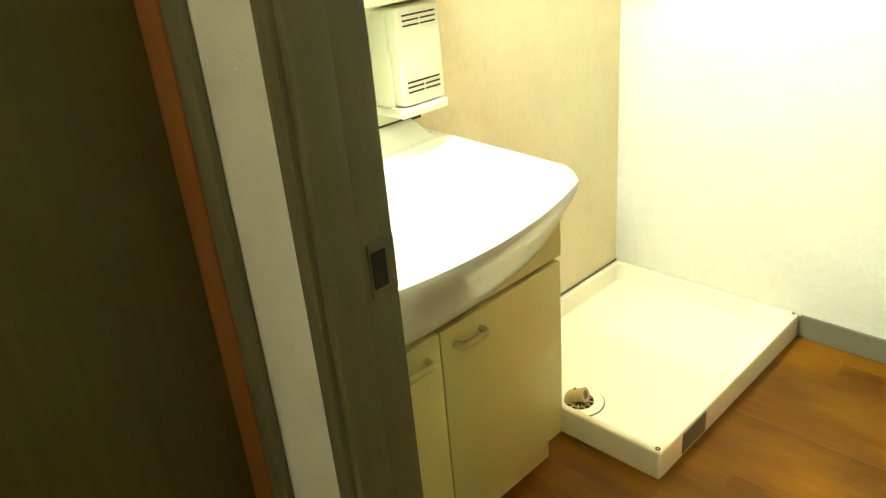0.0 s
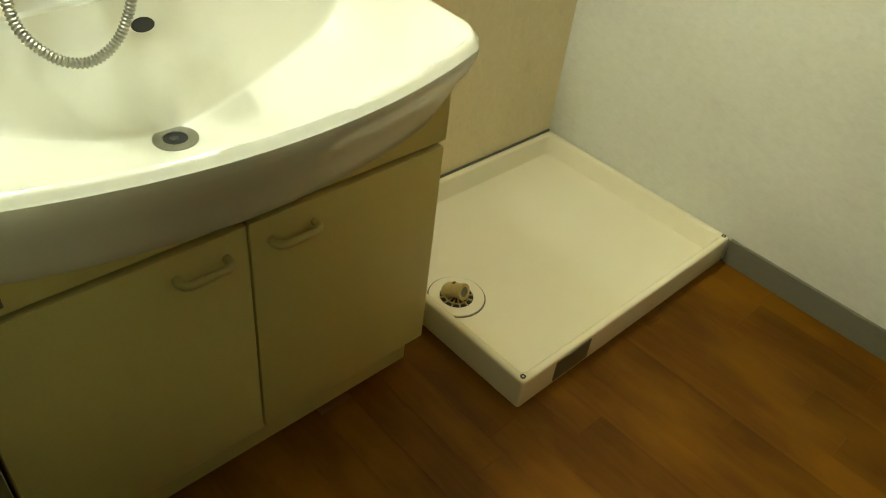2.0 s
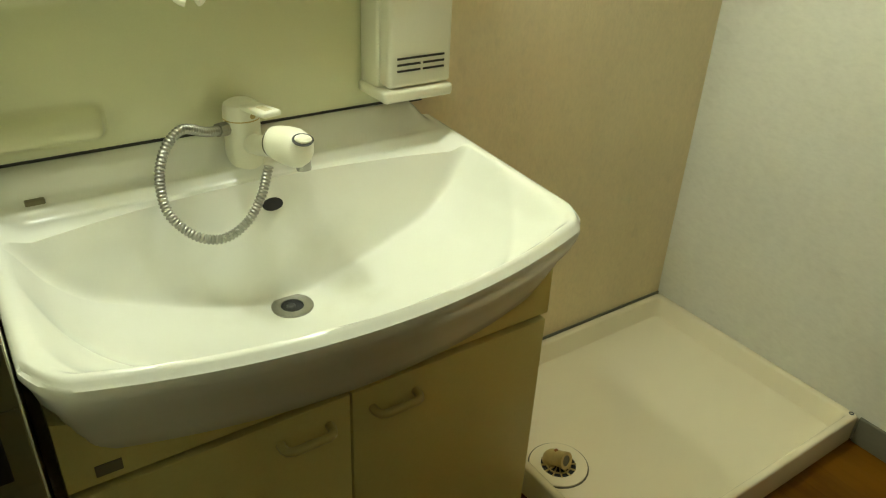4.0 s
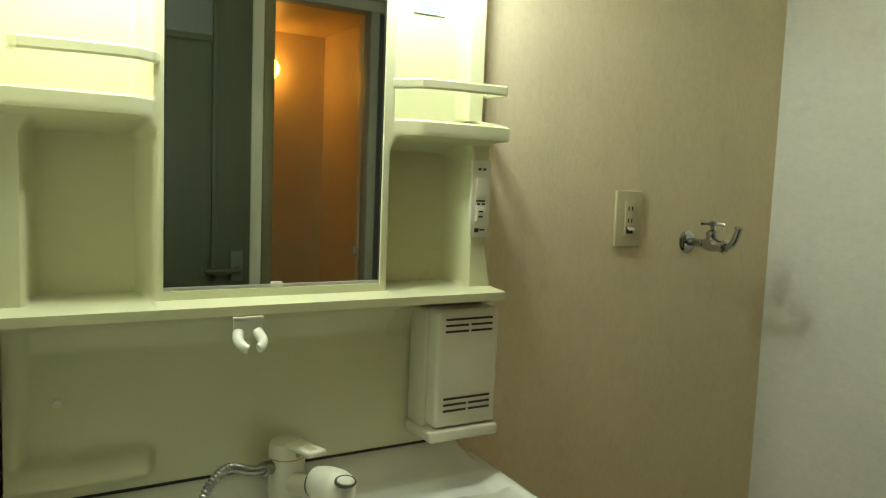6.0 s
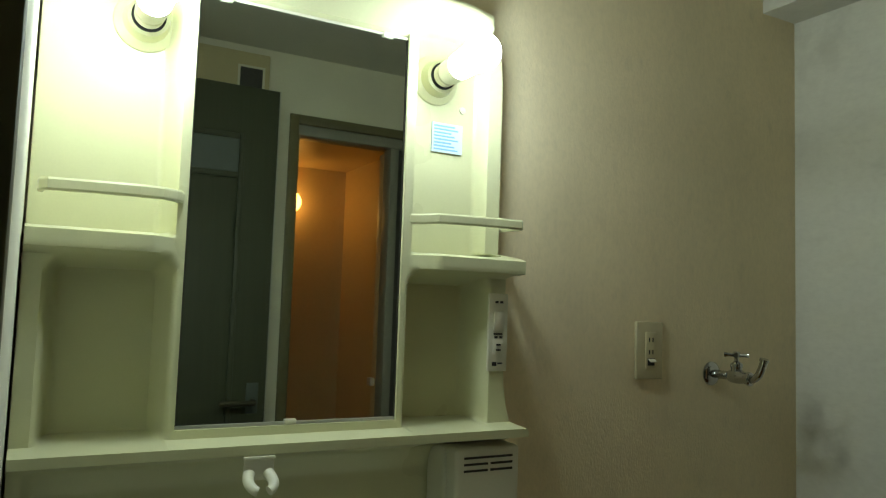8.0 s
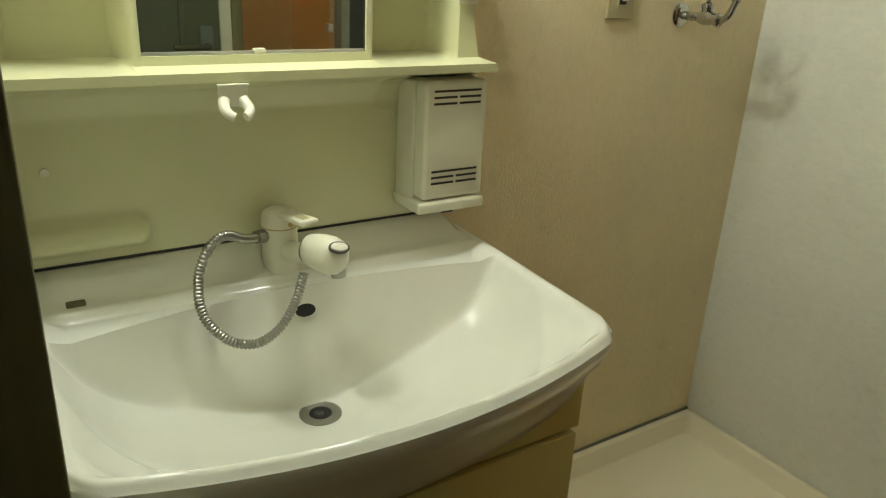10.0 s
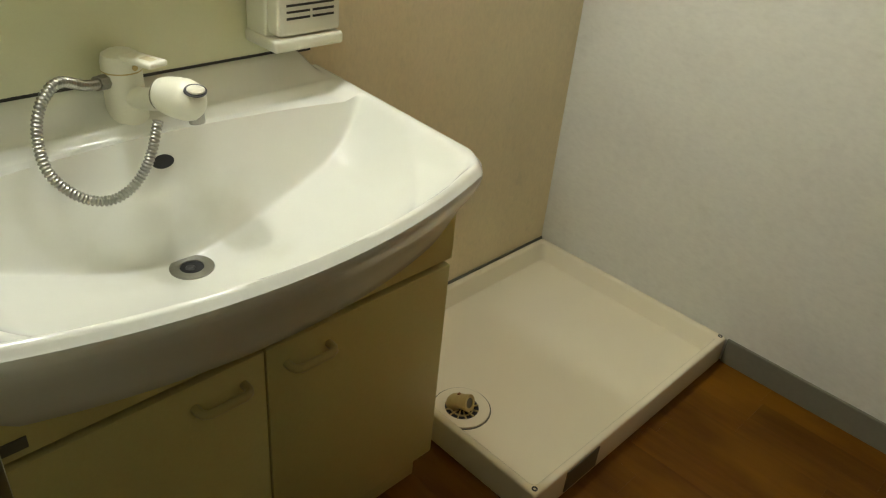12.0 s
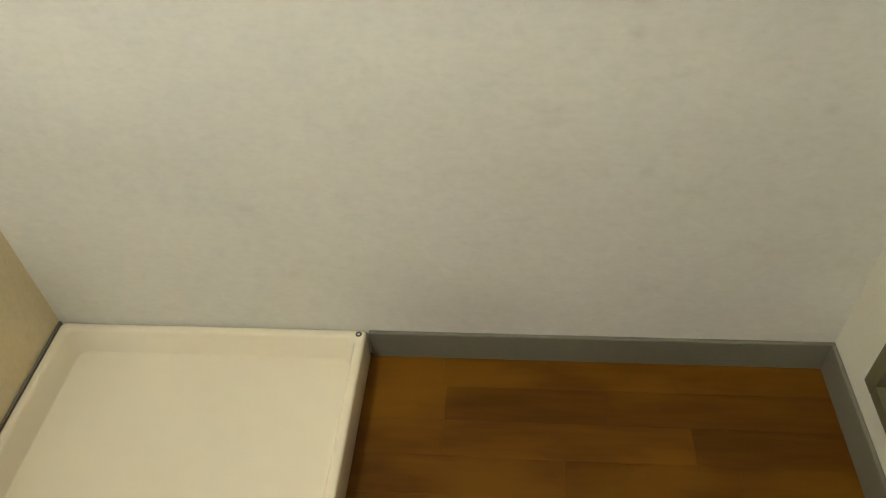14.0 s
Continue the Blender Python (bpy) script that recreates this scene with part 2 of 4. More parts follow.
def tube(path, radius, n=14, bm=None):
    """A tube along a path; radius is a number or a function of the length gone."""
    out = bm or bmesh.new()
    rings, gone, side = [], 0.0, None
    for i, p in enumerate(path):
        a, b = path[max(i - 1, 0)], path[min(i + 1, len(path) - 1)]
        d = (b - a).normalized()
        if side is None:
            side = d.cross(Vector((0.31, 0.2, 0.93))).normalized()
        side = (side - d * side.dot(d)).normalized()
        up = d.cross(side)
        if i:
            gone += (p - path[i - 1]).length
        r = radius(gone) if callable(radius) else radius
        rings.append([out.verts.new(p + r * (math.cos(2 * math.pi * k / n) * side + math.sin(2 * math.pi * k / n) * up)) for k in range(n)])
    for a, b in zip(rings, rings[1:]):
        for k in range(n):
            out.faces.new((a[k], a[(k + 1) % n], b[(k + 1) % n], b[k]))
    out.faces.new(rings[0])
    out.faces.new(rings[-1])
    return out


def prism(outline, z0, z1, bm=None, axis="z"):
    """An outline of (a, b) pairs drawn out along an axis."""
    out = bm or bmesh.new()

    def place(a, b, c):
        return {"z": (a, b, c), "y": (a, c, b), "x": (c, a, b)}[axis]
    low = [out.verts.new(place(a, b, z0)) for a, b in outline]
    top = [out.verts.new(place(a, b, z1)) for a, b in outline]
    n = len(outline)
    for i in range(n):
        out.faces.new((low[i], low[(i + 1) % n], top[(i + 1) % n], top[i]))
    out.faces.new(low)
    out.faces.new(top)
    return out


def turned(eye, towards):
    """A pose whose z axis points from eye to towards."""
    return Matrix.Translation(eye) @ (Vector(towards) - Vector(eye)).to_track_quat("Z", "Y").to_matrix().to_4x4()


# ---- the room: 1.65 m wide, 1.53 m deep, 2.2 m high ----
RW, RD, RH = 1.645, 1.53, 2.20
BASE_H = 0.075


def structure(name, bm, mat, label, category):
    return tagged(finish(name, bm, mat), label, category, "", "structure")


structure("wall_back", box(-0.10, RW + 0.1, 0.0, 0.10, -0.02, 2.4), WALL_BEIGE, "beige textured wallpaper on the wall behind the washbasin", "wall")
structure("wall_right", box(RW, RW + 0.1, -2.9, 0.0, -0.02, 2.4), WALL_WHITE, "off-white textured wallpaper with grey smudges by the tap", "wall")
structure("ceiling", box(-0.10, RW, -RD, 0.0, RH, RH + 0.1), CEILING, "plain off-white papered ceiling of the washroom", "ceiling")
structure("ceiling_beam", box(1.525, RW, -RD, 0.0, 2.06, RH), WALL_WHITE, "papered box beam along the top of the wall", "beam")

# left wall with the doorway to the hall: opening y -0.80 to -1.50, 2.03 high
DOOR_Y0, DOOR_Y1, DOOR_H = -0.808, -1.50, 2.04
bm = box(-0.10, -0.016, -0.785, 0.0, 0.0, RH)
box(-0.10, -0.016, -1.515, -0.785, DOOR_H + 0.02, RH, bm=bm)
box(-0.10, -0.016, -2.9, -1.515, 0.0, RH, bm=bm)
structure("wall_left", bm, WALL_PLAIN, "papered wall with the doorway to the hall", "wall")

# front wall with the bathroom doorway: x 0.80 to 1.48, from 0.15 to 1.95
bm = box(-0.016, 0.785, -RD - 0.1, -RD, 0.0, RH)
box(0.785, 1.495, -RD - 0.1, -RD, 1.962, RH, bm=bm)
box(0.785, 1.495, -RD - 0.1, -RD, 0.0, 0.138, bm=bm)
box(1.495, RW, -RD - 0.1, -RD, 0.0, RH, bm=bm)
structure("wall_front", bm, WALL_PLAIN, "off-white papered wall with the bathroom doorway", "wall")


def baseboard(x0, x1, y0, y1):
    bm = box(x0, x1, y0, y1, 0.0, BASE_H, 0.003, 2)
    return tagged(finish("baseboard", bm, BASEBOARD), "grey-olive vinyl baseboard along the foot of the wall", "baseboard", "baseboards", "structure")


baseboard(RW - 0.009, RW, -RD, -0.645)
baseboard(0.0, RW - 0.009, -RD, -RD + 0.009)

# ---- hall outside the doorway ----
structure("hall_ceiling", box(-1.5, -0.10, -2.9, -0.50, 2.3, 2.4), CEILING, "plain ceiling of the dark hall", "ceiling")
bm = box(-1.5, -0.85, -0.62, -0.52, 0.0, 2.3)
box(-0.85, -0.10, -0.62, -0.52, 2.05, 2.3, bm=bm)
structure("hall_wall_end", bm, WALL_PLAIN, "papered end wall of the hall over a door", "wall")
structure("hall_wall_side", box(-1.6, -1.5, -2.9, -0.50, 0.0, 2.3), WALL_PLAIN, "papered side wall of the hall", "wall")
structure("hall_wall_far", box(-1.5, RW, -3.0, -2.9, 0.0, 2.4), WALL_PLAIN, "papered far wall closing the hall", "wall")

hlamp = thing("hall_lamp", (-1.25, -0.93, 2.3), "dim warm globe lamp on the hall ceiling", "lamp")
part("base", lathe([(0.0, 0), (0.06, 0), (0.06, 0.015), (0.0, 0.015)], 28, Matrix.Translation((-1.25, -0.93, 2.285))), PLASTIC_WHITE, hlamp, smooth=True)
bm = bmesh.new()
bmesh.ops.create_uvsphere(bm, u_segments=24, v_segments=14, radius=0.07, matrix=Matrix.Translation((-1.25, -0.93, 2.22)))
part("globe", bm, HALL_GLOBE, hlamp, "glowing warm globe", True)

# ---- doorway frame towards the hall ----
frame_ = thing("door_frame", (-0.05, -0.80, 0.0), "dark olive wooden door frame with a stop and a strike plate", "door frame")
for side in (-1, 1):
    face = DOOR_Y0 if side < 0 else DOOR_Y1
    out = 0.022 if side < 0 else -0.015
    y0, y1 = sorted((face, face + out))
    part("jamb", box(-0.104, -0.010, y0, y1, 0.0, DOOR_H + 0.03, 0.0025), FRAME_WOOD, frame_, smooth=True)
    s0, s1 = sorted((face, face - (0.012 if side < 0 else -0.012)))
    part("door_stop", box(-0.098, -0.058, s0, s1, 0.0, DOOR_H, 0.002), FRAME_WOOD, frame_, smooth=True)
part("head", box(-0.104, -0.010, DOOR_Y1, DOOR_Y0, DOOR_H, DOOR_H + 0.03, 0.0025), FRAME_WOOD, frame_, smooth=True)
part("head_stop", box(-0.098, -0.058, DOOR_Y1, DOOR_Y0, DOOR_H - 0.012, DOOR_H, 0.002), FRAME_WOOD, frame_, smooth=True)
plate = part("strike_plate", box(-0.043, -0.0115, DOOR_Y0 - 0.0012, DOOR_Y0, 0.944, 0.998), FRAME_WOOD, frame_)
part("strike_hole", box(-0.040, -0.023, DOOR_Y0 - 0.0024, DOOR_Y0 - 0.001, 0.952, 0.990, 0.0008), BLACK, plate)

# ---- hall door beside the washroom ----
hall_door = thing("hall_door", (-0.5, -0.60, 0.0), "dark brown closed door in a reddish wooden frame", "door")
part("leaf", box(-0.79, -0.112, -0.605, -0.575, 0.01, 2.0, 0.003), DOOR_DARK, hall_door, smooth=True)
part("post", box(-0.111, -0.1005, -0.683, -0.650, 0.0, 2.05, 0.002), FRAME_WOOD, hall_door, "olive wooden door post", True)
part("post_edge", box(-0.1125, -0.1005, -0.6495, -0.56, 0.0, 2.05, 0.003), FRAME_BROWN, hall_door, "reddish brown inner edge of the post", True)
part("post", box(-0.85, -0.79, -0.655, -0.56, 0.0, 2.05, 0.004), FRAME_BROWN, hall_door, smooth=True)
part("top_rail", box(-0.79, -0.112, -0.655, -0.56, 2.0, 2.05, 0.004), FRAME_BROWN, hall_door, smooth=True)

# ---- washroom door, swung open flat before the front wall ----
door = thing("washroom_door", (0.01, -1.47, 0.0), "olive-grey panelled door standing open against the wall", "door")
part("slab", box(0.012, 0.705, -1.487, -1.455, 0.012, 2.035, 0.003), DOOR_OLIVE, door, smooth=True)
bm = box(0.135, 0.575, -1.4555, -1.4515, 0.16, 1.72, 0.003)
part("raised_panel", bm, DOOR_OLIVE, door, smooth=True)
for x0, x1, z0, z1 in ((0.117, 0.135, 0.142, 1.87), (0.575, 0.593, 0.142, 1.87), (0.135, 0.575, 0.142, 0.16), (0.135, 0.575, 1.72, 1.74), (0.135, 0.575, 1.852, 1.87)):
    part("moulding", box(x0, x1, -1.456, -1.4465, z0, z1, 0.003), DOOR_OLIVE, door, smooth=True)
part("frosted_light", box(0.135, 0.575, -1.4555, -1.4525, 1.74, 1.852, 0.001), FROST, door, "pale frosted glass slot")
part("edge_strip", box(0.705, 0.7085, -1.486, -1.456, 0.012, 2.035), ALU, door, "pale edge strip")
knob = part("handle_plate", box(0.640, 0.680, -1.4545, -1.449, 0.945, 1.045, 0.002), FROST, door, "dull metal handle plate", True)
bm = tube([Vector((0.66, -1.45, 0.985)), Vector((0.66, -1.42, 0.985)), Vector((0.655, -1.408, 0.985)), Vector((0.63, -1.404, 0.985)), Vector((0.545, -1.404, 0.985))], 0.0085)
part("lever", bm, BRONZE, knob, smooth=True)

# ---- breaker box high on the front wall ----
brk = thing("breaker_box", (0.5, -1.52, 2.05), "cream plastic breaker box with a dark window on the wall", "breaker box")
part("case", box(0.28, 0.677, -1.53, -1.495, 1.93, 2.167, 0.006), IVORY, brk, smooth=True)
part("window", box(0.574, 0.651, -1.4965, -1.4935, 2.045, 2.112, 0.001), DARK_GREY, brk, "dark smoked window")
part("window_frame", box(0.566, 0.659, -1.4955, -1.4945, 2.037, 2.12, 0.0004), PLASTIC_WHITE, brk)
part("slot", box(0.44, 0.55, -1.4960, -1.4940, 2.040, 2.046), BLACK, brk)

# ---- bathroom doorway ----
bath = thing("bath_door_frame", (1.14, -RD, 0.14), "brown-trimmed bathroom doorway with a pale aluminium frame", "door frame")
for x0, x1 in ((0.765, 0.797), (1.483, 1.515)):
    part("casing", box(x0, x1, -RD - 0.02, -RD + 0.012, 0.138, 1.985, 0.003), FRAME_WOOD, bath, smooth=True)
part("head_casing", box(0.797, 1.483, -RD - 0.02, -RD + 0.012, 1.952, 1.985, 0.003), FRAME_WOOD, bath, smooth=True)
part("sill_casing", box(0.797, 1.483, -RD - 0.02, -RD + 0.012, 0.138, 0.165, 0.003), FRAME_WOOD, bath, smooth=True)
part("inner_head", box(0.797, 1.483, -RD - 0.09, -RD - 0.004, 1.915, 1.952, 0.003), DULL_ALU, bath, "pale aluminium inner frame", True)
part("inner_jamb", box(0.797, 0.806, -RD - 0.09, -RD - 0.004, 0.165, 1.915, 0.002), FRAME_WOOD, bath, smooth=True)
part("mullion", box(1.168, 1.202, -RD - 0.07, -RD - 0.006, 0.165, 1.915, 0.003), DULL_ALU, bath, "pale aluminium upright", True)
part("fixed_panel", box(1.202, 1.474, -RD - 0.045, -RD - 0.03, 0.165, 1.915), DARK_GREY, bath, "dark fixed panel")
leaf = part("folding_leaf", box(1.178, 1.196, -1.665, -RD - 0.072, 0.17, 1.91, 0.004), BATH_WALL, bath, "folded-back bathroom door leaf", True)
part("latch", box(1.158, 1.178, -1.660, -1.625, 1.005, 1.035, 0.004), ALU, leaf, smooth=True)

# bathroom behind it
bm = box(0.50, 0.56, -2.75, -RD - 0.1, 0.0, 2.2)
structure("bath_wall_side", bm, BATH_WALL, "pale plastic bathroom wall in warm lamplight", "wall")
structure("bath_wall_end", box(0.50, RW, -2.81, -2.75, 0.0, 2.2), BATH_WALL, "pale plastic bathroom end wall in warm lamplight", "wall")
structure("bath_wall_other", box(1.46, 1.52, -2.75, -RD - 0.1, 0.0, 2.2), BATH_WALL, "pale plastic bathroom wall in warm lamplight", "wall")
bm = box(0.56, 1.46, -2.75, -RD - 0.1, 2.03, 2.10)
structure("bath_ceiling", bm, BATH_WALL, "plain bathroom ceiling in warm lamplight", "ceiling")
structure("bath_floor", box(0.56, 1.46, -2.75, -RD - 0.1, 0.0, 0.06), PAN, "pale bathroom floor pan", "floor")
blamp = thing("bath_lamp", (1.135, -2.75, 1.83), "glowing warm globe lamp on the bathroom wall", "lamp")
part("base", lathe([(0.0, 0), (0.045, 0.0), (0.045, 0.012), (0.03, 0.02), (0.0, 0.02)], 24, turned((1.135, -2.75, 1.83), (1.135, -2.5, 1.83))), PLASTIC_WHITE, blamp, smooth=True)
bm = bmesh.new()
bmesh.ops.create_uvsphere(bm, u_segments=24, v_segments=14, radius=0.055, matrix=Matrix.Translation((1.135, -2.675, 1.83)))
part("globe", bm, BATH_GLOBE, blamp, "glowing warm globe", True)

# ---- vanity: mirror tower of moulded plastic ----
TX0, TX1 = -0.012, 0.753


def sstep(a, b, v):
    t = np.clip((v - a) / (b - a), 0, 1)
    return t * t * (3 - 2 * t)


def hollow(x, z, x0, x1, z0, z1, r, e):
    """1 inside a round-cornered box, falling to 0 at its border over the width e."""
    qx, qz = np.abs(x - (x0 + x1) / 2) - (x1 - x0) / 2 + r, np.abs(z - (z0 + z1) / 2) - (z1 - z0) / 2 + r
    d = np.hypot(np.maximum(qx, 0), np.maximum(qz, 0)) + np.minimum(np.maximum(qx, qz), 0) - r
    return sstep(0, e, -d)


def tower_top(x):
    """A flat arch with a large round corner towards the room and a small one at the other end."""
    xs = np.where(x > 0.700, 0.700 + (x - 0.700) * 0.033 / (TX1 - 0.700), x)
    arch = 1.864 - 0.026 * ((xs - 0.43) / 0.43) ** 2
    wide = np.clip((xs - 0.640) / 0.093, 0, 1)
    tight = np.clip((0.045 - xs) / (0.045 - TX0), 0, 1)
    return arch - 0.125 * (1 - (1 - wide ** 2.2) ** (1 / 2.2)) - 0.045 * (1 - (1 - tight ** 2.2) ** (1 / 2.2))


def tower_depth(x, z):
    """Distance of the moulded front from the wall."""
    d = np.full_like(x, 0.088)
    top = hollow(x, z, -0.090, 0.174, 1.345, 1.815, 0.05, 0.022) + hollow(x, z, 0.540, 0.735, 1.345, 1.815, 0.05, 0.022)
    low = hollow(x, z, 0.010, 0.180, 1.094, 1.378, 0.036, 0.022) + hollow(x, z, 0.534, 0.700, 1.094, 1.378, 0.036, 0.022)
    rim = sstep(1.406, 1.412, z) * sstep(0.690, 0.708, x)
    top = top * sstep(1.380, 1.396, z)
    d = d * (1 - rim) + 0.058 * rim
    top = top * (1 - rim) + 0.05 * rim
    d = d - np.maximum(0.060 * np.clip(top, 0, 1), 0.072 * np.clip(low, 0, 1))
    lip = sstep(1.346, 1.378, z) * (1 - sstep(1.402, 1.409, z))
    wide = np.clip((x - 0.530) / 0.058, 0, 1) + np.clip((0.180 - x) / 0.045, 0, 1)
    out = sstep(0, 1, np.clip(wide, 0, 1)) * (x > 0.529) + sstep(0, 1, np.clip(wide, 0, 1)) * (x < 0.181)
    d = np.maximum(d, (0.086 + 0.028 * out) * lip)
    ledge = sstep(1.094, 1.100, z) * (1 - sstep(1.1165, 1.124, z))
    d = np.maximum(d, 0.137 * ledge)
    under = 1 - sstep(1.078, 1.096, z)
    plain = 0.036 + 0.022 * (1 - sstep(0.0, 0.022, x)) + 0.018 * sstep(1.04, 1.088, z)
    dish = hollow(x, z, -0.05, 0.186, 0.846, 0.905, 0.02, 0.016) * (1 - sstep(0.872, 0.905, z) * 0.75)
    plain = np.maximum(plain, 0.036 + 0.034 * dish)
    d = d * (1 - under) + plain * under
    glass = (x > 0.186) * (x < 0.524) * (z > 1.133) * (z < 1.764)
    d = np.where(glass > 0, 0.0775, d)
    edge = np.clip((tower_top(x) - z) / 0.02, 0, 1)
    thin = 0.45 * (1 - np.sqrt(np.clip(edge * (2 - edge), 0, 1))) * (1 - sstep(0.66, 0.70, x))
    return d * (1 - thin)


def moulded_front():
    def lines(a, b, step, cuts):
        v = list(np.arange(a, b, step)) + [b]
        for c in cuts:
            v += [c - 0.0006, c + 0.0006]
        return sorted(set(round(float(q), 5) for q in v))
    xs = lines(TX0, TX1, 0.0045, (0.186, 0.524))
    zs = lines(0.832, 1.700, 0.0045, (1.133,))
    frac = np.array(lines(0.0, 1.0, 0.03, ()))
    nx = len(xs)
    rows = [[(x, z) for x in xs] for z in zs]
    for f in frac[1:]:
        rows.append([(x, 1.700 + f * (float(tower_top(np.array(x))) - 1.700)) for x in xs])
    flat = np.array(rows).reshape(-1, 2)
    X, Z = flat[:, 0], flat[:, 1]
    d = tower_depth(X, Z)
    right = np.where(Z > 1.412, 0.733, np.where(Z > 1.372, TX1, 0.729 + 0.022 * (1 - np.sqrt(np.clip((Z - 1.112) / 0.075, 0, 1)))))
    X = np.where(X > 0.700, 0.700 + (X - 0.700) * (right - 0.700) / (TX1 - 0.700), X)
    n = len(flat)
    verts = [(float(a), float(-b), float(c)) for a, b, c in zip(X, d, Z)]
    nz = len(rows)
    faces = [(j * nx + i, j * nx + i + 1, (j + 1) * nx + i + 1, (j + 1) * nx + i) for j in range(nz - 1) for i in range(nx - 1)]
    rim = [i for i in range(nx)] + [j * nx + nx - 1 for j in range(1, nz)] + [(nz - 1) * nx + i for i in range(nx - 2, -1, -1)] + [j * nx for j in range(nz - 2, 0, -1)]
    for i, k in enumerate(rim):
        verts.append((verts[k][0], -0.001, verts[k][2]))
    m = len(rim)
    for i in range(m):
        a, b = rim[i], rim[(i + 1) % m]
        faces.append((a, n + i, n + (i + 1) % m, b))
    faces.append(tuple(n + i for i in range(m)))
    me = bpy.data.meshes.new("moulded_body")
    me.from_pydata(verts, [], faces)
    me.materials.append(PLASTIC)
    me.shade_smooth()
    me.set_sharp_from_angle(angle=radians(50))
    return new("moulded_body", me)


tower = thing("mirror_cabinet", (0.375, 0.0, 0.83), "cream moulded plastic mirror cabinet with lit bulbs and open shelves", "mirror cabinet")
body = moulded_front()
body.parent = tower
body.matrix_parent_inverse = tower.matrix_world.inverted()
glass = part("mirror", box(0.1885, 0.5215, -0.0815, -0.0785, 1.136, 1.7615), MIRROR, tower, "clear flat mirror glass")
part("mirror_edge", box(0.187, 0.523, -0.0845, -0.0780, 1.1335, 1.1375), ALU, tower, "thin metal strip under the mirror")
part("mirror_edge", box(0.187, 0.523, -0.0835, -0.0780, 1.7585, 1.7625), PLASTIC_WHITE, tower)
for x in (0.1862, 0.5222):
    part("mirror_seal", box(x, x + 0.0022, -0.0835, -0.0782, 1.137, 1.759), RUBBER, tower)
for x, z in ((0.225, 1.7555), (0.487, 1.7555), (0.352, 1.133)):
    part("mirror_clip", box(x - 0.009, x + 0.009, -0.0865, -0.079, z, z + 0.008, 0.0015), PLASTIC_WHITE, tower, smooth=True)


def rail(points):
    """A guard rail over a shelf: a flat bar that bends round the corner."""
    path = [Vector(p) for p in points]
    bm = bmesh.new()
    loops = []
    for i, p in enumerate(path):
        d = (path[min(i + 1, len(path) - 1)] - path[max(i - 1, 0)]).normalized()
        side = Vector((-d.y, d.x, 0))
        loops.append([bm.verts.new(p + side * a + Vector((0, 0, b))) for a, b in ((-0.003, -0.008), (0.003, -0.008), (0.0045, -0.005), (0.0045, 0.006), (0.003, 0.009), (-0.003, 0.009), (-0.0045, 0.006), (-0.0045, -0.005))])
    for a, b in zip(loops, loops[1:]):
        for k in range(8):
            bm.faces.new((a[k], a[(k + 1) % 8], b[(k + 1) % 8], b[k]))
    bm.faces.new(loops[0])
    bm.faces.new(loops[-1])
    return bm


part("shelf_rail", rail([(0.527, -0.078, 1.458), (0.560, -0.094, 1.459), (0.582, -0.1035, 1.461), (0.62, -0.105, 1.462), (0.70, -0.105, 1.463), (0.746, -0.105, 1.463), (0.7495, -0.101, 1.463), (0.7495, -0.086, 1.463), (0.745, -0.05, 1.463), (0.721, -0.036, 1.463)]), PLASTIC, tower)
part("shelf_rail", rail([(0.002, -0.082, 1.455), (0.004, -0.100, 1.456), (0.010, -0.105, 1.456), (0.06, -0.105, 1.457), (0.12, -0.105, 1.458), (0.150, -0.102, 1.458), (0.172, -0.091, 1.457), (0.184, -0.078, 1.456)]), PLASTIC, tower)

# lamp holders and lit bulbs in the upper hollows
for x in (0.122, 0.606):
    holder = part("lamp_holder", lathe([(0.0, 0), (0.046, 0.0), (0.044, 0.006), (0.033, 0.012), (0.029, 0.030), (0.026, 0.032), (0.0, 0.032)], 32, turned((x, -0.026, 1.718), (x, -0.2, 1.718))), PLASTIC, tower, smooth=True)
    part("collar", lathe([(0.0, 0), (0.0232, 0.0), (0.0238, 0.001), (0.0238, 0.005), (0.0, 0.006)], 28, turned((x, -0.0565, 1.718), (x, -0.2, 1.718))), BLACK, holder, "dark collar", True)
    part("bulb_base", lathe([(0.0, 0), (0.0205, 0.0), (0.0215, 0.014), (0.0200, 0.015), (0.0200, 0.018), (0.0215, 0.020), (0.0235, 0.055), (0.0, 0.056)], 28, turned((x, -0.0615, 1.718), (x, -0.2, 1.725))), PLASTIC_WHITE, holder, "white bulb base", True)
    ball = [(0.0, 0), (0.0225, 0.0), (0.0240, 0.028)] + [(0.031 * math.sin(radians(a)), 0.070 - 0.031 * math.cos(radians(a))) for a in range(54, 176, 12)] + [(0.0, 0.101)]
    part("bulb", lathe(ball, 32, turned((x, -0.1165, 1.7205), (x, -0.3, 1.730))), BULB, holder, "lit white ball bulb", True)

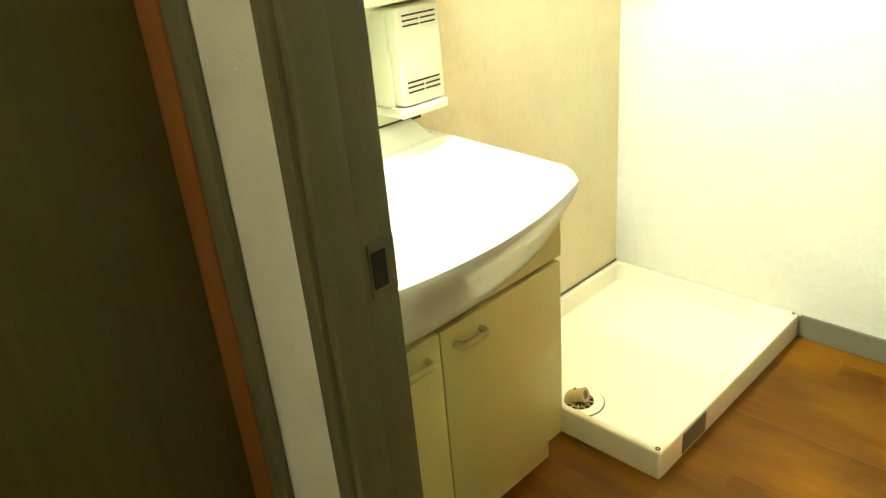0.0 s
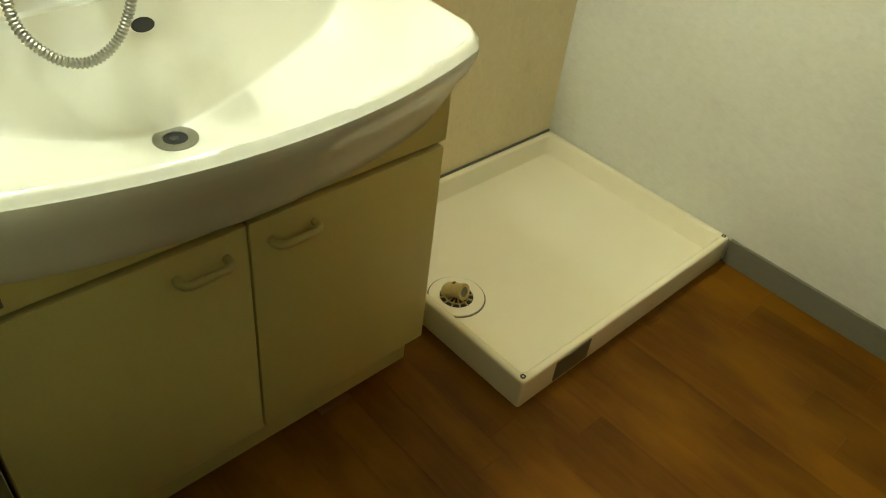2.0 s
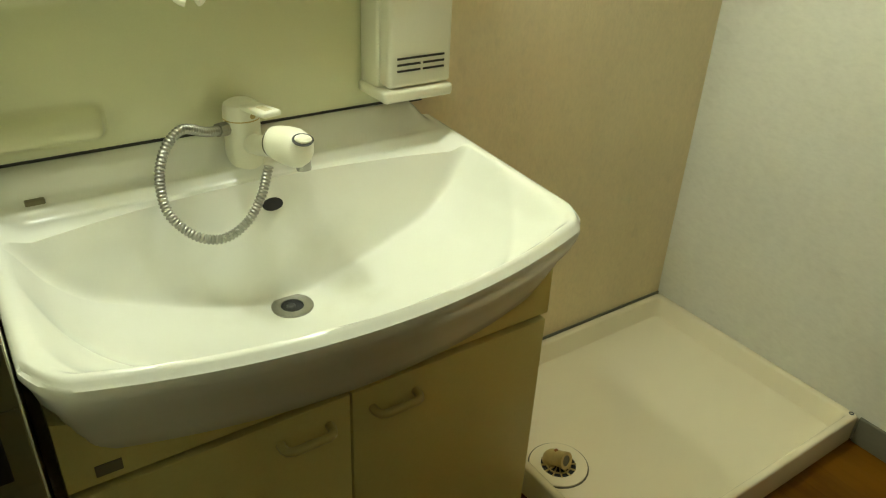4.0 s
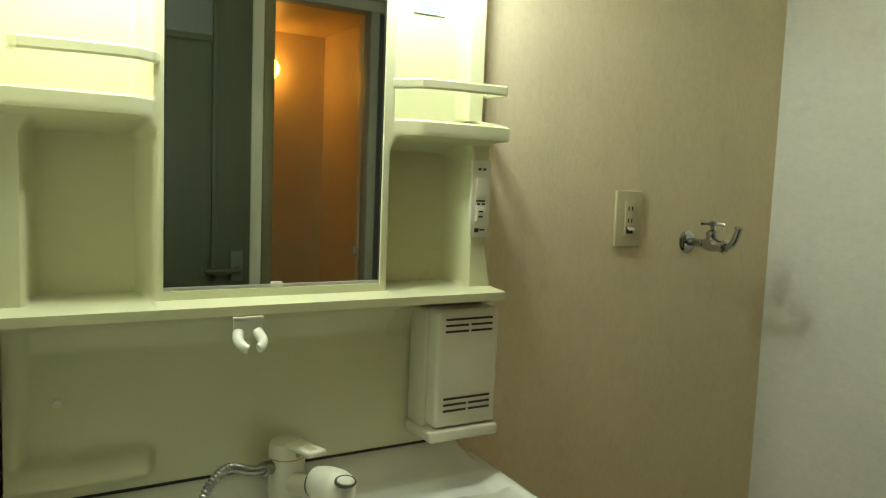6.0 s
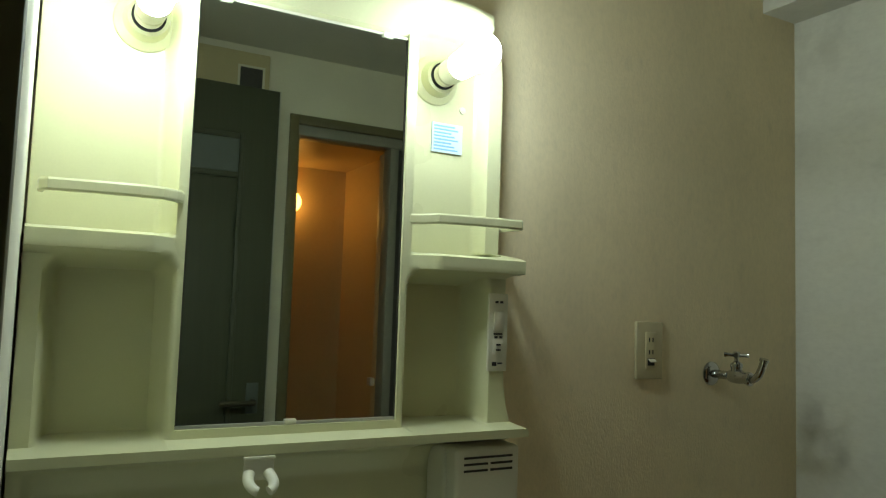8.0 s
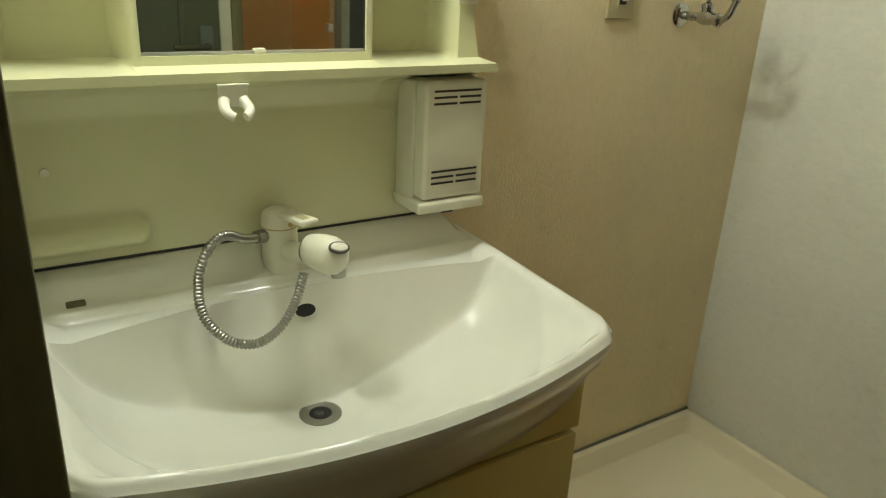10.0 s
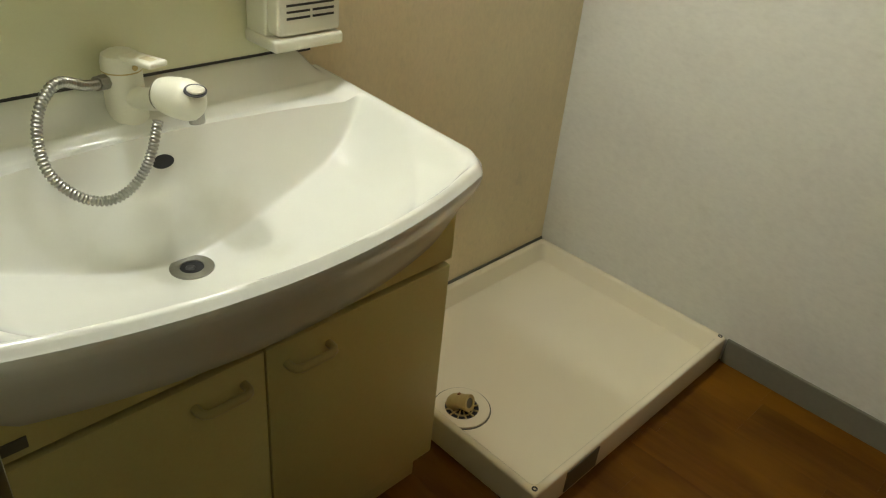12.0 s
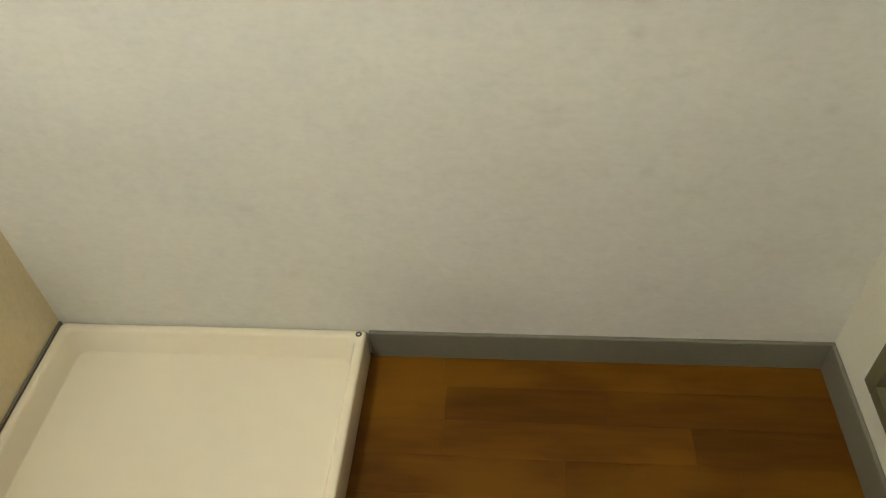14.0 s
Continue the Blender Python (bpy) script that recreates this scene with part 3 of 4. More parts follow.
sticker = part("sticker", box(0.602, 0.664, -0.0315, -0.0288, 1.590, 1.643), STICKER, tower, "pale blue care sticker with small print")
for k in range(8):
    part("print_line", box(0.606, 0.655 - 0.007 * (k % 3), -0.0324, -0.0314, 1.594 + k * 0.006, 1.5968 + k * 0.006), STICKER_INK, sticker)
part("screw_cap", lathe([(0.0, 0), (0.0065, 0), (0.006, 0.003), (0.0, 0.004)], 18, turned((0.664, -0.0285, 1.672), (0.664, -0.1, 1.672))), PLASTIC_WHITE, tower, smooth=True)
part("screw_cap", lathe([(0.0, 0), (0.0065, 0), (0.006, 0.003), (0.0, 0.004)], 18, turned((0.054, -0.036, 0.972), (0.054, -0.1, 0.972))), PLASTIC_WHITE, tower, smooth=True)

sw = part("switch_plate", box(0.6930, 0.7320, -0.0935, -0.087, 1.208, 1.342, 0.002), PLASTIC_WHITE, tower, "white switch and socket plate", True)
part("rocker", box(0.7020, 0.7230, -0.0965, -0.093, 1.277, 1.312, 0.0015), PLASTIC_WHITE, sw, smooth=True)
part("slot", box(0.7030, 0.7210, -0.0942, -0.0932, 1.2705, 1.2735), DARK_GREY, sw)
for z in (1.325, 1.2645):
    part("slot", box(0.7050, 0.7110, -0.0942, -0.0932, z, z + 0.004), DARK_GREY, sw)
    part("slot", box(0.7150, 0.7210, -0.0942, -0.0932, z, z + 0.004), DARK_GREY, sw)
sock = part("socket", box(0.7010, 0.7230, -0.0950, -0.093, 1.236, 1.262, 0.001), PLASTIC_WHITE, sw, smooth=True)
for z in (1.243, 1.252):
    part("slot", box(0.7080, 0.7170, -0.0958, -0.0945, z, z + 0.003), BLACK, sock)
part("mark", box(0.7010, 0.7100, -0.0942, -0.0932, 1.217, 1.224), BLACK, sw)
part("mark", box(0.7120, 0.7220, -0.0942, -0.0932, 1.220, 1.223), DARK_GREY, sw)

hook = thing("shower_hook", (0.30, -0.105, 1.10), "cream plastic two-pronged shower hook under the ledge", "hook")
part("back", box(0.272, 0.314, -0.1395, -0.1355, 1.068, 1.1005, 0.001), PLASTIC_WHITE, hook, smooth=True)
part("top_flange", box(0.271, 0.315, -0.143, -0.136, 1.0965, 1.1005, 0.001), PLASTIC_WHITE, hook, smooth=True)
for s in (-1, 1):
    path = smooth_path([(0.293 + s * 0.0135, -0.137, 1.077), (0.293 + s * 0.0165, -0.147, 1.071), (0.293 + s * 0.0165, -0.157, 1.066), (0.293 + s * 0.0120, -0.164, 1.061), (0.293 + s * 0.0075, -0.166, 1.059)], 6)
    part("prong", tube(path, lambda g: 0.0082 - 0.045 * g, 16), PLASTIC_WHITE, hook, smooth=True)

# ---- ventilated box beside the splash panel ----
vent = thing("ventilated_box", (0.67, -0.06, 0.86), "cream plastic wall box with two groups of vent slots", "wall box")
part("case", box(0.617, 0.742, -0.126, -0.0365, 0.883, 1.088, 0.008, 4), PLASTIC_WHITE, vent, smooth=True)
part("back_case", box(0.611, 0.744, -0.095, -0.036, 0.868, 1.086, 0.006, 3), PLASTIC_WHITE, vent, smooth=True)
part("bottom_tray", box(0.606, 0.745, -0.131, -0.037, 0.860, 0.881, 0.006, 3), PLASTIC_WHITE, vent, smooth=True)
for z in (1.0715, 0.934):
    part("slot", box(0.632, 0.726, -0.1272, -0.1255, z - 0.0018, z + 0.0018), RUBBER, vent)
    for k in (1, 2):
        for a, b in ((0.632, 0.6775), (0.683, 0.726)):
            part("slot", box(a, b, -0.1272, -0.1255, z - k * 0.0105 - 0.0018, z - k * 0.0105 + 0.0018), RUBBER, vent)

# ---- vanity: ceramic basin ----
BX0, BX1 = -0.008, 0.767
BC, BH = (BX0 + BX1) / 2, (BX1 - BX0) / 2


def front_edge(x):
    s = np.abs((x - BC) / BH)
    return -0.550 + 0.075 * s ** 2 + 0.044 * np.clip((s - 0.88) / 0.12, 0, 1) ** 2.5


def smooth_min(a, b, k):
    h = np.clip(0.5 + 0.5 * (b - a) / k, 0, 1)
    return b + (a - b) * h - k * h * (1 - h)


def back_edge(x):
    return -0.129 - 0.036 * ((x - 0.381) / 0.32) ** 2


def basin_height(x, y):
    """Rim plane with a raised deck, a steep back wall and a floor that falls gently to the drain."""
    yf = front_edge(x)
    rim = 0.787 + 0.048 * (y + 0.084)
    deck = 0.038 * sstep(-0.100, -0.034, y) * (1 - sstep(0.705, 0.752, x))
    mid = -0.222
    a = np.abs(x - BC) / (BH - 0.015)
    fore = np.clip((mid - y) / np.maximum(mid - yf - 0.009, 0.05), 0, 9)
    steep = np.clip(1 - (a ** 8 + fore ** 8) ** 0.125, 0, 1)
    steep = steep ** 2 / (steep + 0.02)
    gentle = np.clip(1 - (a ** 2.3 + fore ** 2.3) ** (1 / 2.3), 0, 1)
    side = 0.046 * smooth_min(steep / 0.16, np.ones_like(a), 0.6)
    floor_depth = np.clip(side, 0, 1) + 0.140 * (1 - (1 - gentle) ** 1.5)
    wall_depth = np.maximum(back_edge(x) - y, 0) * 3.0
    depth = np.maximum(smooth_min(floor_depth, wall_depth, 0.026), 0)
    s = np.abs((x - BC) / BH)
    lip = 0.004 * np.clip((s - 0.975) / 0.025, 0, 1) ** 2 + 0.008 * np.clip(1 - (y - yf) / 0.012, 0, 1) ** 2
    band = 0.013 * sstep(0.0, 0.040, 0.372 - np.abs(x - 0.381)) * sstep(0.0, 0.022, -0.100 - y) * sstep(0.0, 0.02, y - yf - 0.012)
    return rim + deck - depth - lip - band


def basin_mesh():
    nu, nv = 150, 150
    us = np.linspace(0, 1, nu + 1)
    us = us - 0.10 * np.sin(2 * math.pi * us) / (2 * math.pi)
    vs = np.linspace(0, 1, nv + 1)
    verts, faces = [], []
    for v in vs:
        for u in us:
            x = BX0 + u * (BX1 - BX0)
            yf = float(front_edge(np.array(x)))
            yb = float(back_edge(np.array(x)))
            y = -0.028 + (v / 0.36) * (yb + 0.028) if v < 0.36 else yb + (v - 0.36) / 0.64 * (yf - yb)
            verts.append((x, y, float(basin_height(np.array(x), np.array(y)))))
    w = nu + 1
    faces = [(j * w + i, j * w + i + 1, (j + 1) * w + i + 1, (j + 1) * w + i) for j in range(nv) for i in range(nu)]
    # outer skin: side, front and side again, curving in under the rim
    rim = [j * w for j in range(nv + 1)] + [nv * w + i for i in range(1, nu + 1)] + [j * w + nu for j in range(nv - 1, -1, -1)]
    last = rim
    for drop, inset in ((0.006, -0.0035), (0.013, -0.0045), (0.025, -0.001), (0.05, 0.012), (0.075, 0.030), (0.10, 0.043), (0.125, 0.056), (0.15, 0.068), (0.17, 0.095), (0.186, 0.125), (0.195, 0.16)):
        level = []
        for k in rim:
            x, y, _ = verts[k]
            z = 0.772 + 0.048 * (y + 0.3) - drop
            nx_ = max(min(x, BX1 - inset * 0.8), BX0 + inset * 0.8)
            if inset < 0:
                nx_ = x - inset * (1 if x > BC + 0.37 else -1 if x < BC - 0.37 else 0)
            f = float(front_edge(np.array(x)))
            ny = y + inset * max(0.0, min(1.0, (y + 0.03) / (f + 0.03))) ** 2
            level.append(len(verts))
            verts.append((nx_, ny, z))
        for i in range(len(rim) - 1):
            faces.append((last[i], last[i + 1], level[i + 1], level[i]))
        last = level
    me = bpy.data.meshes.new("bowl")
    me.from_pydata(verts, [], faces)
    me.materials.append(CERAMIC)
    me.shade_smooth()
    me.set_sharp_from_angle(angle=radians(42))
    return new("bowl", me)


basin = thing("washbasin", (BC, -0.28, 0.57), "glossy white ceramic washbasin with a curved front apron", "washbasin")
bowl = basin_mesh()
bowl.parent = basin
bowl.matrix_parent_inverse = basin.matrix_world.inverted()
part("joint_strip", box(0.0, 0.742, -0.036, -0.002, 0.8215, 0.8325), RUBBER, basin, "dark joint under the splash panel")
DZ = float(basin_height(np.array(0.381), np.array(-0.216)))
drain = part("drain", ring(0.0185, 0.034, 0.0, 0.004, 40, Matrix.Translation((0.381, -0.222, DZ + 0.0005))), STEEL, basin, "round steel drain", True)
part("drain_well", lathe([(0.0, 0), (0.0195, 0.0), (0.0195, 0.0015), (0.0, 0.0015)], 28, Matrix.Translation((0.381, -0.222, DZ + 0.001))), BLACK, drain)
part("stopper", lathe([(0.0, 0), (0.0075, 0.0), (0.0075, 0.0015), (0.0055, 0.003), (0.0030, 0.0024), (0.0, 0.0022)], 28, Matrix.Translation((0.379, -0.221, DZ + 0.002))), DARK_GREY, drain, "dark round stopper", True)
OY, OZ = -0.128, 0.732
for k in range(60):
    OY = -0.115 - 0.001 * k
    if float(basin_height(np.array(0.391), np.array(OY))) < OZ:
        break
over = lathe([(0.0, 0), (0.017, 0.0), (0.017, 0.0035), (0.0, 0.0035)], 24, turned((0.391, OY + 0.001, OZ), (0.391, OY - 0.16, OZ + 0.10)) @ Matrix.Diagonal((1, 0.62, 1, 1)))
part("overflow_hole", over, BLACK, basin, "dark oval overflow hole", True)
part("deck_plug", box(0.052, 0.078, -0.094, -0.083, 0.786, 0.7945, 0.002), FRAME_WOOD, basin, "small brown plug in the deck")

# ---- single-lever tap with a pull-out head ----
tap = thing("basin_mixer", (0.377, -0.074, 0.79), "cream single-lever basin mixer with a pull-out spray head", "tap")
FX, FY = 0.377, -0.074
part("body", lathe([(0.0, 0), (0.033, 0), (0.033, 0.006), (0.0305, 0.010), (0.029, 0.05), (0.0285, 0.080), (0.0, 0.080)], 32, Matrix.Translation((FX, FY, 0.779))), PLASTIC_WHITE, tap, smooth=True)
part("joint_ring", lathe([(0.0, 0), (0.0288, 0), (0.0288, 0.0022), (0.0, 0.0022)], 32, Matrix.Translation((FX, FY, 0.859))), TRAP, tap)
cap = part("cap", lathe([(0.0, 0), (0.029, 0), (0.0285, 0.012), (0.026, 0.022), (0.018, 0.027), (0.0, 0.028)], 32, Matrix.Translation((FX, FY, 0.8612))), PLASTIC_WHITE, tap, smooth=True)
bm = box(-0.0165, 0.0165, -0.076, 0.012, -0.0045, 0.0045, 0.0035, 3)
bmesh.ops.transform(bm, matrix=pose(FX + 0.003, FY - 0.006, 0.8825, -2, 0, 14), verts=bm.verts[:])
lever = part("lever", bm, PLASTIC_WHITE, cap, smooth=True)
bm = box(-0.006, 0.006, -0.066, -0.042, 0.0042, 0.0049)
bmesh.ops.transform(bm, matrix=pose(FX + 0.003, FY - 0.006, 0.8825, -2, 0, 14), verts=bm.verts[:])
part("mark", bm, IVORY, lever)
part("screw_hole", lathe([(0.0, 0), (0.0042, 0), (0.0042, 0.002), (0.0, 0.002)], 14, turned((FX + 0.008, FY - 0.0275, 0.868), (FX + 0.02, FY - 0.2, 0.872))), TRAP, cap)
arm = smooth_path([(FX + 0.003, FY - 0.015, 0.822), (FX + 0.012, FY - 0.05, 0.827), (FX + 0.018, FY - 0.092, 0.842)], 6)
part("spout_arm", tube(arm, lambda g: 0.0165 + 0.05 * max(0, g - 0.04), 20), PLASTIC_WHITE, tap, smooth=True)
head = turned((0.395, -0.163, 0.845), (0.418, -0.245, 0.853))
bm = lathe([(0.0, -0.006), (0.018, -0.006), (0.022, -0.001), (0.0245, 0.010), (0.0265, 0.030), (0.0268, 0.048), (0.0240, 0.061), (0.0170, 0.069), (0.008, 0.0725), (0.0, 0.073)], 30, head @ Matrix.Diagonal((1.0, 1.12, 1, 1)))
spray = part("spray_head", bm, PLASTIC_WHITE, tap, smooth=True)
part("seam", lathe([(0.0, 0), (0.0232, 0), (0.0232, 0.0018), (0.0, 0.0018)], 30, head @ Matrix.Translation((0, 0, -0.0025))), GREY_LABEL, spray)
nrm, lng = Vector((-0.04, -0.66, 0.75)).normalized(), Vector((0.93, -0.30, 0.0))
lng = (lng - nrm * lng.dot(nrm)).normalized()
bt = Matrix.Translation((0.4100, -0.2305, 0.8685)) @ Matrix((nrm.cross(lng) * -1, lng, nrm)).transposed().to_4x4()
bm = lathe([(0.0, 0), (0.0125, 0), (0.0125, 0.0035), (0.0, 0.0035)], 28, bt @ Matrix.Diagonal((0.80, 1.28, 1, 1)))
part("button_surround", bm, DARK_GREY, spray, "dark oval button surround", True)
bm = lathe([(0.0, 0), (0.0098, 0), (0.0098, 0.0050), (0.0085, 0.0062), (0.0, 0.0064)], 28, bt @ Matrix.Diagonal((0.76, 1.32, 1, 1)))
part("button", bm, PLASTIC_WHITE, spray, smooth=True)
part("nozzle", lathe([(0.0, 0), (0.012, 0), (0.0115, 0.016), (0.0, 0.016)], 20, turned((0.416, -0.214, 0.832), (0.418, -0.218, 0.786))), STEEL, spray, "grey nozzle", True)

hose_path = smooth_path([(0.35, -0.08, 0.847), (0.313, -0.102, 0.855), (0.268, -0.13, 0.876), (0.236, -0.146, 0.856), (0.221, -0.156, 0.815), (0.224, -0.168, 0.767), (0.255, -0.182, 0.729), (0.294, -0.188, 0.718), (0.332, -0.186, 0.735), (0.359, -0.182, 0.771), (0.376, -0.178, 0.815)], 70)
part("hose", tube(hose_path, lambda g: 0.0070 + 0.0010 * math.sin(2 * math.pi * g / 0.0056), 12), STEEL, tap, "ribbed steel hose", True)
part("hose_nut", lathe([(0.0, 0), (0.011, 0), (0.012, 0.008), (0.011, 0.022), (0.0, 0.022)], 8, turned((0.352, -0.079, 0.847), (0.314, -0.098, 0.853))), STEEL, tap, smooth=True)

# ---- vanity: cabinet ----
cab = thing("vanity_cabinet", (0.375, -0.22, 0.0), "cream two-door vanity cabinet under the basin", "cabinet")
part("carcass", box(0.002, 0.748, -0.411, -0.004, 0.09, 0.562, 0.002), LAMINATE_SIDE, cab, smooth=True)
for x in (0.002, 0.734):
    part("side_panel", box(x, x + 0.014, -0.411, -0.004, 0.562, 0.672), LAMINATE_SIDE, cab)
part("plinth", box(0.010, 0.740, -0.392, -0.02, 0.0, 0.09, 0.001), LAMINATE_SIDE, cab)
rail_line = [(0.002, 0.569), (0.748, 0.569)] + [(0.375 + 0.373 * q, 0.592 + 0.085 * abs(q) ** 1.6) for q in np.linspace(1, -1, 21)]
part("top_rail", prism(rail_line, -0.432, -0.4115, axis="y"), LAMINATE, cab)
for x0, x1, h0, h1 in ((0.003, 0.3745, 0.258, 0.345), (0.3775, 0.747, 0.405, 0.492)):
    leaf = part("door", box(x0, x1, -0.432, -0.4125, 0.098, 0.556, 0.003), LAMINATE, cab, smooth=True)
    zc = 0.515
    path = [Vector((h0 + 0.006, -0.431, zc)), Vector((h0 + 0.006, -0.444, zc)), Vector((h0 + 0.009, -0.451, zc)), Vector((h0 + 0.017, -0.455, zc)), Vector((h1 - 0.017, -0.455, zc)), Vector((h1 - 0.009, -0.451, zc)), Vector((h1 - 0.006, -0.444, zc)), Vector((h1 - 0.006, -0.431, zc))]
    part("handle", tube(path, 0.0068, 12), HANDLE, leaf, "beige bow handle", True)
# black strip painted in for the shade between top rail and doors
part("shadow_gap", box(0.004, 0.746, -0.4150, -0.4112, 0.557, 0.5685), BLACK, cab, "black strip for the shade in the gap over the doors")
part("maker_plate", box(0.035, 0.066, -0.4338, -0.4315, 0.580, 0.597, 0.0006), GREY_LABEL, cab, "small dark plate")

# ---- washing machine pan ----
PX0, PX1, PY = 0.838, RW - 0.002, -0.641


def pan_mesh():
    """A shallow tray: outer wall, rounded rim, sloping inner wall and floor."""
    bm = bmesh.new()

    def loop(inset, z, r):
        pts = []
        x0, x1, y0, y1 = PX0 + inset, PX1 - inset, PY + inset, -0.006 - inset
        for cx, cy, a0 in ((x1 - r, y1 - r, 0), (x0 + r, y1 - r, 90), (x0 + r, y0 + r, 180), (x1 - r, y0 + r, 270)):
            for k in range(6):
                a = radians(a0 + 18 * k)
                pts.append(bm.verts.new((cx + r * math.cos(a), cy + r * math.sin(a), z)))
        return pts
    loops = [loop(0.0, 0.0, 0.007), loop(0.0, 0.070, 0.008), loop(0.001, 0.0745, 0.012), loop(0.004, 0.0765, 0.010), loop(0.016, 0.0765, 0.012), loop(0.019, 0.074, 0.014), loop(0.0205, 0.070, 0.016), loop(0.030, 0.027, 0.022), loop(0.033, 0.0225, 0.022), loop(0.040, 0.021, 0.024)]
    n = len(loops[0])
    for a, b in zip(loops, loops[1:]):
        for i in range(n):
            bm.faces.new((a[i], a[(i + 1) % n], b[(i + 1) % n], b[i]))
    bm.faces.new(loops[-1])
    bm.faces.new(loops[0])
    return bm


pan = thing("washing_machine_pan", (1.24, -0.32, 0.0), "cream plastic washing machine drain pan in the corner", "drain pan")
part("tray", pan_mesh(), PAN, pan, smooth=True)
for x, y in ((PX0 + 0.014, PY + 0.014), (PX1 - 0.012, PY + 0.014)):
    part("screw", ring(0.003, 0.0062, 0.0, 0.0022, 18, Matrix.Translation((x, y, 0.0755))), DARK_GREY, pan)
# strip added as the contact shadow in the gap between pan and wall
part("gap_shade", box(PX0, PX1, -0.0055, -0.0008, 0.0, 0.0795, 0.001), BASEBOARD, pan, "dark strip standing in for the shaded gap along the wall")
part("label", box(0.945, 1.060, PY - 0.0022, PY + 0.003, 0.008, 0.068, 0.0006), GREY_LABEL, pan, "grey-brown label on the rim")
trap = part("drain_trap", ring(0.040, 0.066, 0.0, 0.0045, 44, Matrix.Translation((0.946, -0.337, 0.0205))), PAN, pan, "round drain with a yellowed elbow", True)
part("outer_groove", ring(0.066, 0.0695, 0.0, 0.0016, 44, Matrix.Translation((0.946, -0.337, 0.0205))), GREY_LABEL, trap)
part("well", lathe([(0.0, 0), (0.0405, 0), (0.0405, 0.0012), (0.0, 0.0012)], 32, Matrix.Translation((0.946, -0.337, 0.0212))), BLACK, trap)
for k in range(12):
    a = 2 * math.pi * k / 12
    bm = box(0.012, 0.041, -0.0014, 0.0014, 0, 0.0035)
    bmesh.ops.transform(bm, matrix=Matrix.Translation((0.946, -0.337, 0.0222)) @ Matrix.Rotation(a, 4, "Z"), verts=bm.verts[:])
    part("grate_bar", bm, TRAP, trap)
part("grate_ring", ring(0.026, 0.0285, 0.0, 0.0035, 32, Matrix.Translation((0.946, -0.337, 0.0222))), TRAP, trap)
elbow = smooth_path([(0.938, -0.318, 0.022), (0.938, -0.318, 0.030), (0.939, -0.322, 0.038), (0.941, -0.332, 0.043), (0.9435, -0.343, 0.047), (0.946, -0.356, 0.052)], 6)
el = part("elbow", tube(elbow, 0.0185, 20), TRAP, trap, "yellowed elbow outlet", True)
d = (elbow[-1] - elbow[-2]).normalized()
part("mouth_ring", ring(0.0125, 0.0200, -0.006, 0.003, 28, turned(elbow[-1], elbow[-1] + d)), TRAP, el, "yellowed mouth ring", True)
part("mouth", lathe([(0.0, 0), (0.0126, 0), (0.0126, 0.0012), (0.0, 0.0012)], 24, turned(elbow[-1], elbow[-1] + d)), GREY_LABEL, el)
part("top_lug", box(0.938, 0.946, -0.331, -0.324, 0.056, 0.064, 0.002), FRAME_BROWN, el)

# ---- wall tap for the washing machine ----
wt = thing("wall_tap", (1.345, 0.0, 1.187), "chrome wall tap with a cross handle and upturned nozzle", "tap")
back = turned((1.345, -0.0005, 1.187), (1.345, -1, 1.187))
part("wall_flange", lathe([(0.0, 0), (0.030, 0), (0.030, 0.003), (0.026, 0.007), (0.015, 0.011), (0.0, 0.011)], 32, back), CHROME, wt, smooth=True)
part("pipe", lathe([(0.0, 0), (0.0105, 0), (0.0105, 0.045), (0.0135, 0.050), (0.0165, 0.060), (0.0175, 0.072), (0.0165, 0.084), (0.0125, 0.094), (0.0125, 0.104), (0.0, 0.104)], 26, turned((1.345, -0.008, 1.187), (1.345, -1, 1.183))), CHROME, wt, smooth=True)
valve = part("valve_stem", lathe([(0.0, 0), (0.0125, 0), (0.013, 0.012), (0.0145, 0.014), (0.0145, 0.021), (0.010, 0.025), (0.006, 0.028), (0.006, 0.040), (0.0, 0.040)], 22, Matrix.Translation((1.345, -0.078, 1.196))), CHROME, wt, smooth=True)
for ang in (35, 125):
    path = [Vector((1.345, -0.078, 1.2385)) + Matrix.Rotation(radians(ang), 3, "Z") @ Vector((q, 0, 0)) for q in (-0.028, -0.026, -0.018, 0, 0.018, 0.026, 0.028)]
    part("handle_arm", tube(path, lambda g: 0.0042 + 0.0022 * (1 - min(1, min(g, 0.056 - g) / 0.012)), 12), CHROME, valve, smooth=True)
part("handle_hub", lathe([(0.0, 0), (0.009, 0), (0.009, 0.010), (0.006, 0.013), (0.0, 0.0135)], 20, Matrix.Translation((1.345, -0.078, 1.2335))), CHROME, valve, smooth=True)
noz = smooth_path([(1.345, -0.106, 1.1835), (1.345, -0.118, 1.182), (1.345, -0.132, 1.187), (1.345, -0.143, 1.199), (1.345, -0.151, 1.216), (1.345, -0.156, 1.231)], 6)
nz_ = part("nozzle", tube(noz, 0.0088, 18), CHROME, wt, smooth=True)
part("nozzle_nut", lathe([(0.0, 0), (0.0155, 0), (0.0165, 0.004), (0.0165, 0.011), (0.013, 0.014), (0.0, 0.014)], 8, turned((1.345, -0.108, 1.1835), (1.345, -1, 1.18))), CHROME, nz_, smooth=True)
part("tip_collar", lathe([(0.0, 0), (0.0105, 0), (0.0105, 0.006), (0.0, 0.006)], 18, turned(noz[-2], noz[-1] + (noz[-1] - noz[-2]))), CHROME, nz_, smooth=True)

wt.location.x += 0.003
wt.scale = (0.89, 0.89, 0.89)

